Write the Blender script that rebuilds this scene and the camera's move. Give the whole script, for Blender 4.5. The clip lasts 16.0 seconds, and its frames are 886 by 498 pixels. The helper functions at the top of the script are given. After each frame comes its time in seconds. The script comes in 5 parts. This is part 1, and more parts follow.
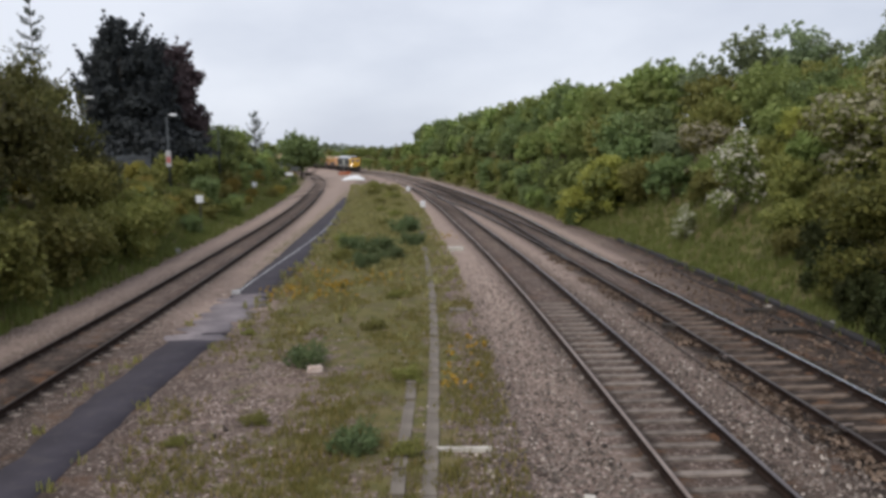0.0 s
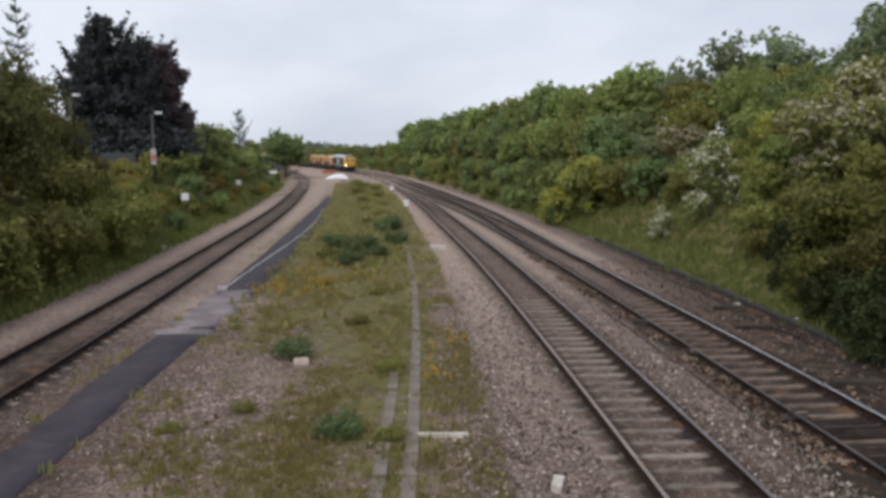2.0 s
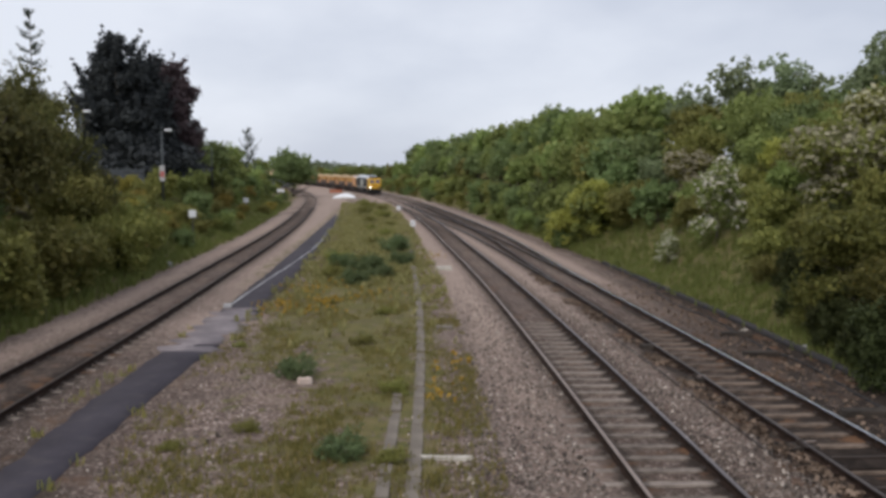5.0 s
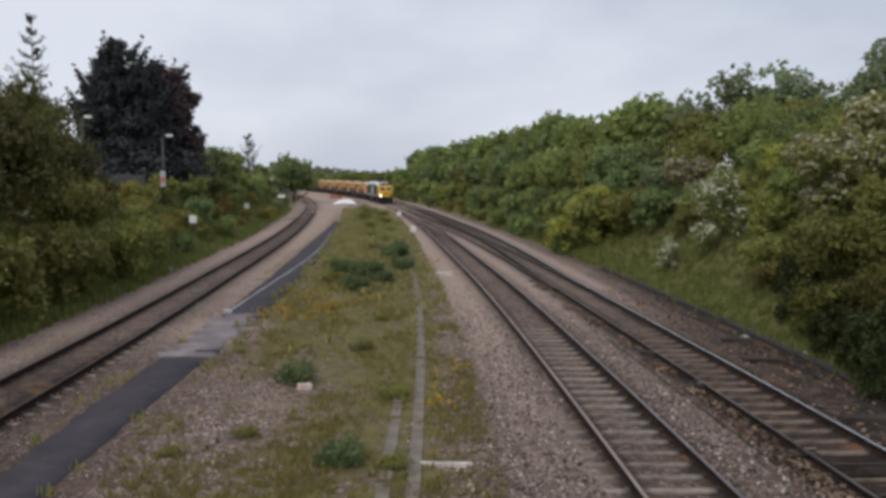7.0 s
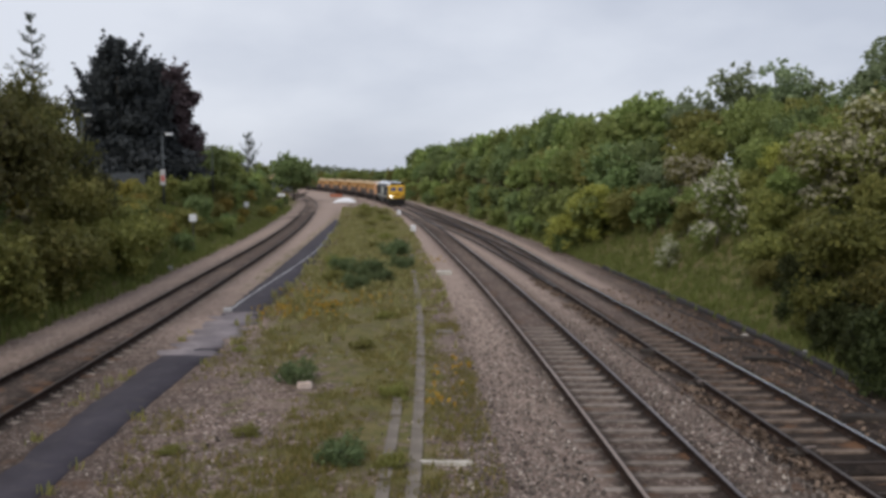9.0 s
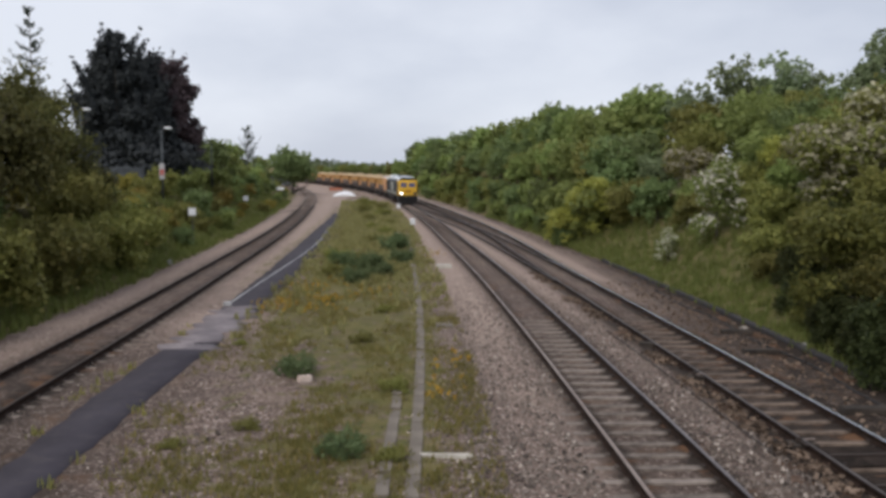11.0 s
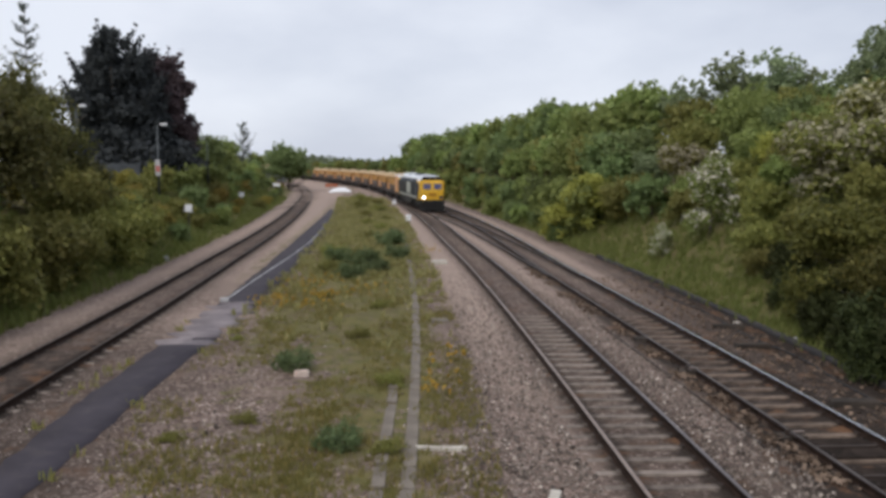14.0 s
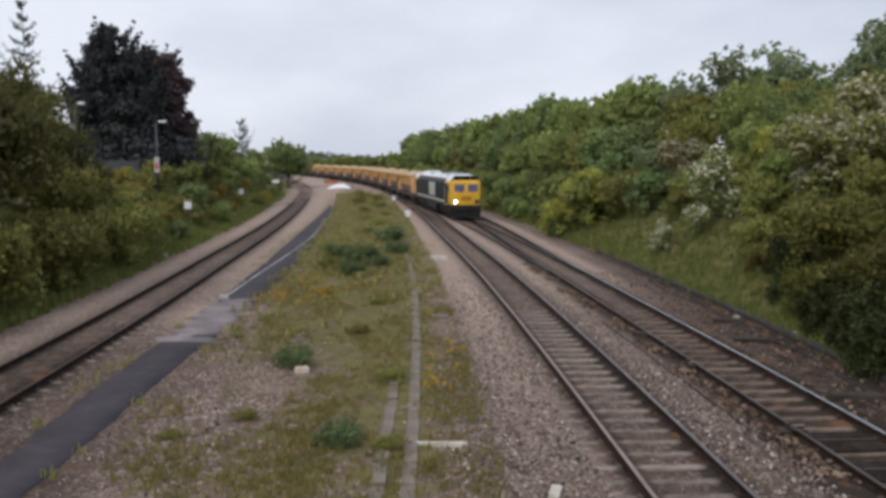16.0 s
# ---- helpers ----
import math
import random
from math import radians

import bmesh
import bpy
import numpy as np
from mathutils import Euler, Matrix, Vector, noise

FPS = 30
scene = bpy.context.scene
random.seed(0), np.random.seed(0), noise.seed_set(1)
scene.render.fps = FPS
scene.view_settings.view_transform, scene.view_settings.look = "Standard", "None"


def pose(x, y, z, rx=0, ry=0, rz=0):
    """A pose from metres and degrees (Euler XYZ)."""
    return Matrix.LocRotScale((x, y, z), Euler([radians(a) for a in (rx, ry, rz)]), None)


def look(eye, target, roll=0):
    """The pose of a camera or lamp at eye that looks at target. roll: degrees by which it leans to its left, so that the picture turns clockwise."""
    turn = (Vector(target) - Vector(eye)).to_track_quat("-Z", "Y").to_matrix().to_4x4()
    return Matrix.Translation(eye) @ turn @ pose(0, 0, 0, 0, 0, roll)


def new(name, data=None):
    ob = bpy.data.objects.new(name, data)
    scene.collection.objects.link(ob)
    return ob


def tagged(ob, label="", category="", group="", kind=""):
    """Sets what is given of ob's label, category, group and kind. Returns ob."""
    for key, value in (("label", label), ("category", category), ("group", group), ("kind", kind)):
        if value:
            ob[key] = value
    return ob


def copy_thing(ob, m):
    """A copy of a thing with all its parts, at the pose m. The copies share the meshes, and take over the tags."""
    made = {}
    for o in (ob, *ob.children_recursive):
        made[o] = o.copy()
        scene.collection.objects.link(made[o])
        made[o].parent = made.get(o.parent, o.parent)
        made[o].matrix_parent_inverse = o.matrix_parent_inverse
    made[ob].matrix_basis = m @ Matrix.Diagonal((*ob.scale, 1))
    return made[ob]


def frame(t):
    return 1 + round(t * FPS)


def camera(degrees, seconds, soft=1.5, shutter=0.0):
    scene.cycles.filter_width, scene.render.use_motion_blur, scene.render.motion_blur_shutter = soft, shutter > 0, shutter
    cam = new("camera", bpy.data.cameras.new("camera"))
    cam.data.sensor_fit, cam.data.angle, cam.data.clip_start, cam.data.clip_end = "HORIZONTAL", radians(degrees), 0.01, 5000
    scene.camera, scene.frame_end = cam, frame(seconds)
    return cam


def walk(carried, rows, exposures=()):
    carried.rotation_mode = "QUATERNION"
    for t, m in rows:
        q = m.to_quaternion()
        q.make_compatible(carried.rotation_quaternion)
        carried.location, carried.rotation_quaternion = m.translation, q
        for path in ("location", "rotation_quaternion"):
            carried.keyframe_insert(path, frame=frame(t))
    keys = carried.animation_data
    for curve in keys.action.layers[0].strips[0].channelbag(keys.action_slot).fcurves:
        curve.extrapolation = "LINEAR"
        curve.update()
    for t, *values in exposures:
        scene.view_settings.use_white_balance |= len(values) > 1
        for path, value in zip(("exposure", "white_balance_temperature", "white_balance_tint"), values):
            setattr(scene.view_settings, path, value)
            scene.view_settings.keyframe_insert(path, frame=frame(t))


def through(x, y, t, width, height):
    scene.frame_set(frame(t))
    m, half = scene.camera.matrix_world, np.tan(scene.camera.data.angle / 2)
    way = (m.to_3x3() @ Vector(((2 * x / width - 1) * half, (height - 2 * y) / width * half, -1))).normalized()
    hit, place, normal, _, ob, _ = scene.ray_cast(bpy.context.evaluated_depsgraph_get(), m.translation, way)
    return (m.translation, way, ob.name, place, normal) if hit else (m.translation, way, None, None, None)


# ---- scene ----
cam = camera(59.0, 16.0, soft=3.5)
walk(cam, [
    (0, pose(-0.068, 0.957, 5.069, 82.827, 0.990, 0.998)),
    (0.5, pose(-0.068, 0.931, 5.071, 82.790, 0.895, 0.642)),
    (1, pose(-0.037, 0.478, 5.109, 82.598, 0.805, 0.083)),
    (1.5, pose(-0.013, 0.164, 5.136, 82.551, 0.675, -0.215)),
    (2, pose(-0.011, 0.144, 5.137, 82.754, 0.522, -0.160)),
    (2.5, pose(-0.014, 0.173, 5.135, 82.979, 0.434, -0.034)),
    (3, pose(-0.014, 0.181, 5.134, 83.244, 0.293, 0.090)),
    (3.5, pose(-0.016, 0.207, 5.132, 83.492, 0.147, 0.212)),
    (4, pose(-0.017, 0.217, 5.131, 83.778, -0.088, 0.325)),
    (6.5, pose(-0.015, 0.193, 5.133, 84.676, -0.412, 0.393)),
    (7, pose(-0.016, 0.200, 5.132, 84.709, -0.428, 0.409)),
    (7.5, pose(-0.015, 0.199, 5.132, 84.714, -0.419, 0.407)),
    (8, pose(-0.015, 0.195, 5.132, 84.690, -0.437, 0.409)),
    (8.5, pose(-0.016, 0.203, 5.132, 84.663, -0.416, 0.408)),
    (9, pose(-0.016, 0.206, 5.131, 84.608, -0.426, 0.405)),
    (11.5, pose(-0.016, 0.203, 5.132, 84.083, -0.298, 0.354)),
    (12, pose(-0.015, 0.198, 5.132, 84.104, -0.321, 0.350)),
    (12.5, pose(-0.014, 0.183, 5.134, 84.083, -0.353, 0.303)),
    (13, pose(-0.008, 0.107, 5.140, 84.000, -0.278, 0.190)),
    (13.5, pose(-0.004, 0.048, 5.146, 83.927, -0.266, 0.097)),
    (14, pose(0.000, -0.001, 5.150, 83.837, -0.278, 0.055)),
    (14.5, pose(0.001, -0.014, 5.151, 83.763, -0.203, 0.017)),
    (15, pose(0.002, -0.026, 5.152, 83.675, -0.069, -0.011)),
    (15.5, pose(0.000, -0.004, 5.150, 83.602, -0.063, 0.001)),
    (16, pose(-0.000, 0.000, 5.150, 83.537, -0.000, -0.000)),
], exposures=[(0, 0.2), (4.2, 0.2), (6.3, 0.04), (9.2, 0.04), (11.3, 0.15), (16, 0.2)])

# ---- world and light: a bright overcast sky ----
SUN_UP, SUN_TURN = 48.0, 215.0


def make_world():
    w = bpy.data.worlds.new("overcast")
    scene.world = w
    w.use_nodes = True
    nt = w.node_tree
    nt.nodes.clear()
    sky = nt.nodes.new("ShaderNodeTexSky")
    sky.sky_type, sky.sun_disc = "NISHITA", False
    sky.sun_elevation, sky.sun_rotation = radians(SUN_UP), radians(SUN_TURN)
    dim = nt.nodes.new("ShaderNodeMix")
    dim.data_type, dim.blend_type = "RGBA", "MULTIPLY"
    dim.inputs[0].default_value = 1.0
    dim.inputs[7].default_value = (0.10, 0.10, 0.10, 1)
    nt.links.new(sky.outputs[0], dim.inputs[6])
    # layered cloud: long soft banks, stretched flat
    co = nt.nodes.new("ShaderNodeTexCoord")
    mp = nt.nodes.new("ShaderNodeMapping")
    mp.inputs["Scale"].default_value = (1.8, 1.8, 4.2)
    mp.inputs["Location"].default_value = (0.4, 0.0, 0.3)
    nt.links.new(co.outputs["Generated"], mp.inputs[0])
    n = nt.nodes.new("ShaderNodeTexNoise")
    n.inputs["Scale"].default_value, n.inputs["Detail"].default_value = 1.1, 6.0
    n.inputs["Roughness"].default_value = 0.5
    nt.links.new(mp.outputs[0], n.inputs["Vector"])
    r = nt.nodes.new("ShaderNodeValToRGB")
    r.color_ramp.elements[0].position, r.color_ramp.elements[1].position = 0.38, 0.60
    r.color_ramp.elements[0].color = (0.545, 0.585, 0.685, 1)
    r.color_ramp.elements[1].color = (0.73, 0.765, 0.85, 1)
    nt.links.new(n.outputs[0], r.inputs[0])
    mix = nt.nodes.new("ShaderNodeMix")
    mix.data_type = "RGBA"
    mix.inputs[0].default_value = 0.93
    nt.links.new(dim.outputs[2], mix.inputs[6])
    nt.links.new(r.outputs[0], mix.inputs[7])
    bg = nt.nodes.new("ShaderNodeBackground")
    bg.inputs[1].default_value = 1.0
    out = nt.nodes.new("ShaderNodeOutputWorld")
    nt.links.new(mix.outputs[2], bg.inputs[0])
    nt.links.new(bg.outputs[0], out.inputs[0])
    sun = new("sun", bpy.data.lights.new("sun", "SUN"))
    sun.data.energy, sun.data.angle, sun.data.color = 1.5, radians(40), (1.0, 0.95, 0.87)
    a, e = radians(SUN_TURN), radians(SUN_UP)
    way = Vector((math.sin(a) * math.cos(e), math.cos(a) * math.cos(e), math.sin(e)))
    sun.matrix_basis = look(way * 60, (0, 0, 0))


make_world()


# ---- materials ----
class Nodes:
    """A small helper to chain shader nodes."""

    def __init__(self, name):
        self.mat = bpy.data.materials.new(name)
        self.mat.use_nodes = True
        self.nt = self.mat.node_tree
        self.bsdf = self.nt.nodes["Principled BSDF"]

    def add(self, kind, **inputs):
        n = self.nt.nodes.new("ShaderNode" + kind)
        for k, v in inputs.items():
            self.put(n, k.replace("_", " "), v)
        return n

    def put(self, n, key, v):
        sock = n.inputs[key]
        if isinstance(v, bpy.types.NodeSocket):
            self.nt.links.new(v, sock)
        else:
            sock.default_value = v

    def coords(self):
        return self.add("TexCoord").outputs["Object"]

    def noise(self, scale, detail=4.0, rough=0.55, vec=None):
        n = self.add("TexNoise", Scale=scale, Detail=detail, Roughness=rough)
        self.put(n, "Vector", vec or self.coords())
        return n.outputs[0]

    def ramp(self, fac, stops):
        n = self.add("ValToRGB")
        self.put(n, "Fac", fac)
        e = n.color_ramp.elements
        while len(e) < len(stops):
            e.new(0.5)
        for el, (p, c) in zip(e, stops):
            el.position, el.color = p, (*c, 1) if len(c) == 3 else c
        return n.outputs[0]

    def mix(self, fac, a, b, blend="MIX"):
        n = self.add("Mix")
        n.data_type, n.blend_type = "RGBA", blend
        for i, v in ((0, fac), (6, a), (7, b)):
            if isinstance(v, bpy.types.NodeSocket):
                self.nt.links.new(v, n.inputs[i])
            elif i:
                n.inputs[i].default_value = (*v, 1)
            else:
                n.inputs[i].default_value = v
        return n.outputs[2]

    def math(self, op, a, b=0.5):
        n = self.add("Math")
        n.operation = op
        for i, v in ((0, a), (1, b)):
            if isinstance(v, bpy.types.NodeSocket):
                self.nt.links.new(v, n.inputs[i])
            else:
                n.inputs[i].default_value = v
        return n.outputs[0]

    def bump(self, height, strength=0.4, dist=0.02):
        n = self.add("Bump", Strength=strength, Distance=dist, Height=height)
        self.put(self.bsdf, "Normal", n.outputs[0])

    def done(self, colour, rough=0.8, metal=0.0, spec=0.3):
        self.put(self.bsdf, "Base Color", (*colour, 1) if isinstance(colour, tuple) else colour)
        self.put(self.bsdf, "Roughness", rough)
        self.put(self.bsdf, "Metallic", metal)
        self.put(self.bsdf, "Specular IOR Level", spec)
        return self.mat


def worn(name, a, b, scale=3.0, rough=0.7, metal=0.0, fine=40.0, bump=0.25, spec=0.3, dist=0.004):
    """Two-scale mottled surface between colours a and b."""
    m = Nodes(name)
    big = m.noise(scale, 5, 0.6)
    small = m.noise(fine, 3, 0.6)
    f = m.math("ADD", m.math("MULTIPLY", big, 0.65), m.math("MULTIPLY", small, 0.35))
    c = m.ramp(f, [(0.36, a), (0.64, b)])
    m.bump(small, bump, dist)
    return m.done(c, rough, metal, spec)


def leaf_material(name, dark, light, tip=None, through=0.42, gloss=0.25):
    m = Nodes(name)
    isl = m.add("NewGeometry").outputs["Random Per Island"]
    ob = m.add("ObjectInfo").outputs["Random"]
    c = m.ramp(isl, [(0.0, dark), (0.75, light), (1.0, tip or light)])
    c = m.mix(0.45, c, light)
    patch = m.noise(0.55, 2)
    c = m.mix(m.math("MULTIPLY", patch, 0.4), c, dark, "MIX")
    hsv = m.add("HueSaturation", Color=c)
    m.put(hsv, "Hue", m.math("ADD", m.math("MULTIPLY", ob, 0.03), 0.485))
    m.put(hsv, "Value", m.math("ADD", m.math("MULTIPLY", ob, 0.4), 0.82))
    mat = m.done(hsv.outputs[0], 0.6, 0.0, gloss)
    if through:
        tr = m.add("BsdfTranslucent", Color=hsv.outputs[0])
        mx = m.add("MixShader", Fac=through)
        out = m.nt.nodes["Material Output"]
        m.nt.links.new(m.bsdf.outputs[0], mx.inputs[1])
        m.nt.links.new(tr.outputs[0], mx.inputs[2])
        m.nt.links.new(mx.outputs[0], out.inputs[0])
    return mat


def ground_material():
    m = Nodes("ground_gravel_grass")
    co = m.coords()
    cells = m.add("TexVoronoi", Scale=19.0, Vector=co)
    stone = m.add("SeparateColor", Color=cells.outputs["Color"]).outputs[0]
    patches = m.noise(0.9, 5, 0.65, co)
    fine = m.noise(9.0, 4, 0.65, co)
    gravel = m.ramp(stone, [(0.0, (0.054, 0.035, 0.028)), (0.45, (0.146, 0.102, 0.085)), (0.80, (0.250, 0.184, 0.157)), (1.0, (0.54, 0.44, 0.38))])
    gravel = m.mix(m.math("MULTIPLY", m.ramp(patches, [(0.4, (0, 0, 0)), (0.62, (1, 1, 1))]), 0.5), gravel, (0.115, 0.088, 0.074))
    wide = m.noise(0.33, 4, 0.6, co)
    gravel = m.mix(m.math("MULTIPLY", m.ramp(wide, [(0.50, (0, 0, 0)), (0.66, (1, 1, 1))]), 0.55), gravel, (0.265, 0.200, 0.162))
    gravel = m.mix(m.math("MULTIPLY", m.ramp(m.noise(2.6, 5, 0.7, co), [(0.54, (0, 0, 0)), (0.70, (1, 1, 1))]), 0.5), gravel, (0.070, 0.055, 0.047))
    tone = m.add("Attribute")
    tone.attribute_name = "rust_and_shade"
    gravel = m.mix(m.math("MULTIPLY", tone.outputs["Fac"], m.math("ADD", m.math("MULTIPLY", m.noise(3.2, 5, 0.7, co), 1.7), -0.05)), gravel, (0.036, 0.027, 0.022))
    stain = m.math("MULTIPLY", tone.outputs["Fac"], m.ramp(m.noise(1.3, 6, 0.7, co), [(0.53, (0, 0, 0)), (0.66, (1, 1, 1))]))
    gravel = m.mix(m.math("MULTIPLY", stain, 0.75), gravel, (0.150, 0.080, 0.045))
    pale = m.add("Attribute")
    pale.attribute_name = "pale"
    gravel = m.mix(m.math("MULTIPLY", pale.outputs["Fac"], m.math("ADD", m.math("MULTIPLY", fine, 1.1), 0.05)), gravel, (0.44, 0.335, 0.280))
    g = m.add("Attribute")
    g.attribute_name = "grass"
    edge = m.math("ADD", g.outputs["Fac"], m.math("MULTIPLY", m.math("SUBTRACT", m.noise(1.6, 6, 0.7, co), 0.5), 1.7))
    edge = m.math("ADD", edge, m.math("MULTIPLY", m.math("SUBTRACT", fine, 0.5), 0.7))
    mask = m.ramp(edge, [(0.42, (0, 0, 0)), (0.62, (1, 1, 1))])
    sod = m.ramp(m.noise(2.2, 5, 0.65, co), [(0.30, (0.082, 0.083, 0.030)), (0.5, (0.155, 0.133, 0.050)), (0.72, (0.230, 0.172, 0.085))])
    sod = m.mix(m.math("MULTIPLY", fine, 0.5), sod, (0.078, 0.088, 0.032))
    soil = m.ramp(m.noise(0.75, 6, 0.7, co), [(0.50, (0, 0, 0)), (0.64, (1, 1, 1))])
    sod = m.mix(m.math("MULTIPLY", soil, 0.6), sod, (0.115, 0.088, 0.056))
    m.bump(m.math("ADD", cells.outputs["Distance"], m.math("MULTIPLY", fine, 0.6)), 0.7, 0.04)
    return m.done(m.mix(mask, gravel, sod), 0.92, 0.0, 0.15)


def asphalt_material():
    m = Nodes("worn_asphalt")
    co = m.coords()
    c = m.ramp(m.noise(0.8, 5, 0.6, co), [(0.3, (0.042, 0.037, 0.045)), (0.7, (0.066, 0.058, 0.070))])
    c = m.mix(m.math("MULTIPLY", m.ramp(m.noise(3.5, 6, 0.7, co), [(0.52, (0, 0, 0)), (0.72, (1, 1, 1))]), 0.4), c, (0.12, 0.104, 0.096))
    m.bump(m.noise(120, 2, 0.6, co), 0.4, 0.005)
    return m.done(c, 0.85, 0.0, 0.15)


M = {}
M["ground"] = ground_material()
M["asphalt"] = asphalt_material()
M["dust"] = worn("pale_dust", (0.115, 0.098, 0.108), (0.285, 0.245, 0.250), 1.1, 0.95, fine=25, bump=0.6, dist=0.01)
M["rubble"] = worn("brown_rubble", (0.060, 0.040, 0.028), (0.27, 0.195, 0.145), 1.6, 0.95, fine=8)
M["pink_stone"] = worn("pinkish_stone", (0.50, 0.38, 0.32), (0.72, 0.60, 0.53), 6.0, 0.9)
M["stone"] = worn("ballast_stone", (0.17, 0.148, 0.132), (0.36, 0.32, 0.29), 2.0, 0.9)
def sleeper_material(name, dark, pale):
    m = Nodes(name)
    co = m.coords()
    ob = m.add("ObjectInfo").outputs["Random"]
    f = m.math("ADD", m.math("MULTIPLY", m.noise(3.0, 5, 0.65, co), 0.9), m.math("MULTIPLY", m.math("SUBTRACT", ob, 0.5), 0.20))
    m.bump(m.noise(35, 3, 0.6, co), 0.5, 0.006)
    # rust and oil washed off the rails, plus painted rail shade, banded under each
    x = m.math("ABSOLUTE", m.add("SeparateXYZ", Vector=co).outputs[0])
    off = m.math("ABSOLUTE", m.math("SUBTRACT", x, 0.72))
    off = m.math("ADD", off, m.math("MULTIPLY", m.math("SUBTRACT", m.noise(6.0, 4, 0.6, co), 0.5), 0.25))
    band = m.ramp(off, [(0.08, (1, 1, 1)), (0.30, (0, 0, 0))])
    c = m.ramp(f, [(0.20, dark), (0.62, pale)])
    return m.done(m.mix(m.math("MULTIPLY", band, 0.92), c, (0.026, 0.018, 0.015)), 0.88)


M["sleeper"] = sleeper_material("sleeper_concrete", (0.065, 0.050, 0.041), (0.285, 0.235, 0.20))
M["sleeper_dark"] = sleeper_material("oily_sleeper", (0.020, 0.014, 0.011), (0.21, 0.155, 0.12))
M["old_concrete"] = worn("weathered_concrete", (0.120, 0.100, 0.082), (0.220, 0.188, 0.156), 1.7, 0.9, bump=0.5)
M["rail_side"] = worn("rusty_rail_web", (0.014, 0.009, 0.007), (0.042, 0.026, 0.020), 4.0, 0.85, 0.0, spec=0.1)
M["rail_top"] = worn("polished_rail_head", (0.60, 0.61, 0.65), (0.76, 0.765, 0.80), 1.0, 0.22, 0.85, 200, 0.05)
M["rail_grey"] = worn("greyish_rail_head", (0.13, 0.112, 0.110), (0.25, 0.225, 0.225), 1.0, 0.42, 0.55, 200, 0.05)
M["rail_dark"] = worn("dark_rail_head", (0.055, 0.044, 0.040), (0.13, 0.112, 0.106), 0.6, 0.45, 0.4, 200, 0.05)
M["rail_worn"] = worn("brownish_rail_head", (0.23, 0.172, 0.145), (0.37, 0.30, 0.26), 1.0, 0.42, 0.5, 200, 0.05)
M["rail_dull"] = worn("dull_rail_head", (0.035, 0.025, 0.021), (0.075, 0.055, 0.046), 1.0, 0.55, 0.3)
M["white_paint"] = worn("faded_white_paint", (0.28, 0.27, 0.275), (0.52, 0.51, 0.505), 2.0, 0.6)
M["white_sheet"] = worn("white_sheeting", (0.70, 0.71, 0.74), (0.85, 0.85, 0.87), 1.0, 0.5)
M["orange"] = worn("orange_plastic", (0.38, 0.12, 0.06), (0.50, 0.18, 0.10), 2.0, 0.5)
M["timber"] = worn("dark_tarred_timber", (0.022, 0.018, 0.015), (0.070, 0.055, 0.045), 3.0, 0.85)
M["pale_timber"] = worn("weathered_pale_timber", (0.36, 0.32, 0.27), (0.58, 0.54, 0.48), 5.0, 0.8)
M["black"] = worn("black_steel", (0.012, 0.012, 0.013), (0.035, 0.032, 0.032), 3.0, 0.6)
M["plate"] = worn("oil_soaked_plate", (0.012, 0.010, 0.009), (0.050, 0.038, 0.032), 2.5, 0.95, fine=14, bump=0.8, spec=0.05, dist=0.02)
M["pipe"] = worn("dark_pipe", (0.020, 0.018, 0.018), (0.045, 0.040, 0.040), 3.0, 0.7)
M["galv"] = worn("galvanised_steel", (0.055, 0.065, 0.070), (0.11, 0.12, 0.125), 3.0, 0.5, 0.4)
M["fence"] = worn("grey_fence_steel", (0.075, 0.080, 0.088), (0.13, 0.138, 0.148), 3.0, 0.6)
M["bark"] = worn("bark", (0.045, 0.038, 0.030), (0.12, 0.10, 0.080), 6.0, 0.95, bump=0.8, dist=0.02)
M["brick"] = worn("grey_render", (0.23, 0.235, 0.25), (0.32, 0.325, 0.34), 0.8, 0.9)
M["slate"] = worn("slate", (0.09, 0.10, 0.12), (0.15, 0.16, 0.18), 0.8, 0.8)
M["loco_yellow"] = worn("warning_yellow_paint", (0.62, 0.34, 0.02), (0.78, 0.46, 0.03), 1.2, 0.45, spec=0.5)
M["loco_dark"] = worn("dark_blue_green_paint", (0.010, 0.013, 0.016), (0.022, 0.027, 0.030), 1.0, 0.6, spec=0.25)
M["loco_cream"] = worn("cream_panel", (0.36, 0.38, 0.34), (0.52, 0.52, 0.45), 1.0, 0.6)
M["loco_roof"] = worn("pale_grey_roof", (0.58, 0.61, 0.65), (0.78, 0.80, 0.83), 0.9, 0.55)
M["nose"] = worn("dusty_orange_panel", (0.38, 0.17, 0.02), (0.52, 0.25, 0.03), 2.0, 0.6)
M["brow"] = worn("matt_black_brow", (0.006, 0.005, 0.005), (0.014, 0.012, 0.011), 3.0, 0.95, spec=0.05)
M["grille"] = worn("blue_grey_grille", (0.06, 0.09, 0.17), (0.11, 0.15, 0.25), 1.0, 0.6)
M["wagon"] = worn("ochre_yellow_wagon_paint", (0.34, 0.185, 0.062), (0.56, 0.315, 0.105), 0.7, 0.6)
M["wagon_low"] = worn("dusty_brown_steel", (0.055, 0.042, 0.038), (0.12, 0.095, 0.085), 1.2, 0.8)
M["wagon_pale"] = worn("pale_orange_panel", (0.58, 0.30, 0.15), (0.72, 0.42, 0.24), 1.2, 0.6)
M["wagon_dust"] = worn("dust_caked_steel", (0.13, 0.10, 0.085), (0.24, 0.19, 0.16), 1.2, 0.9)
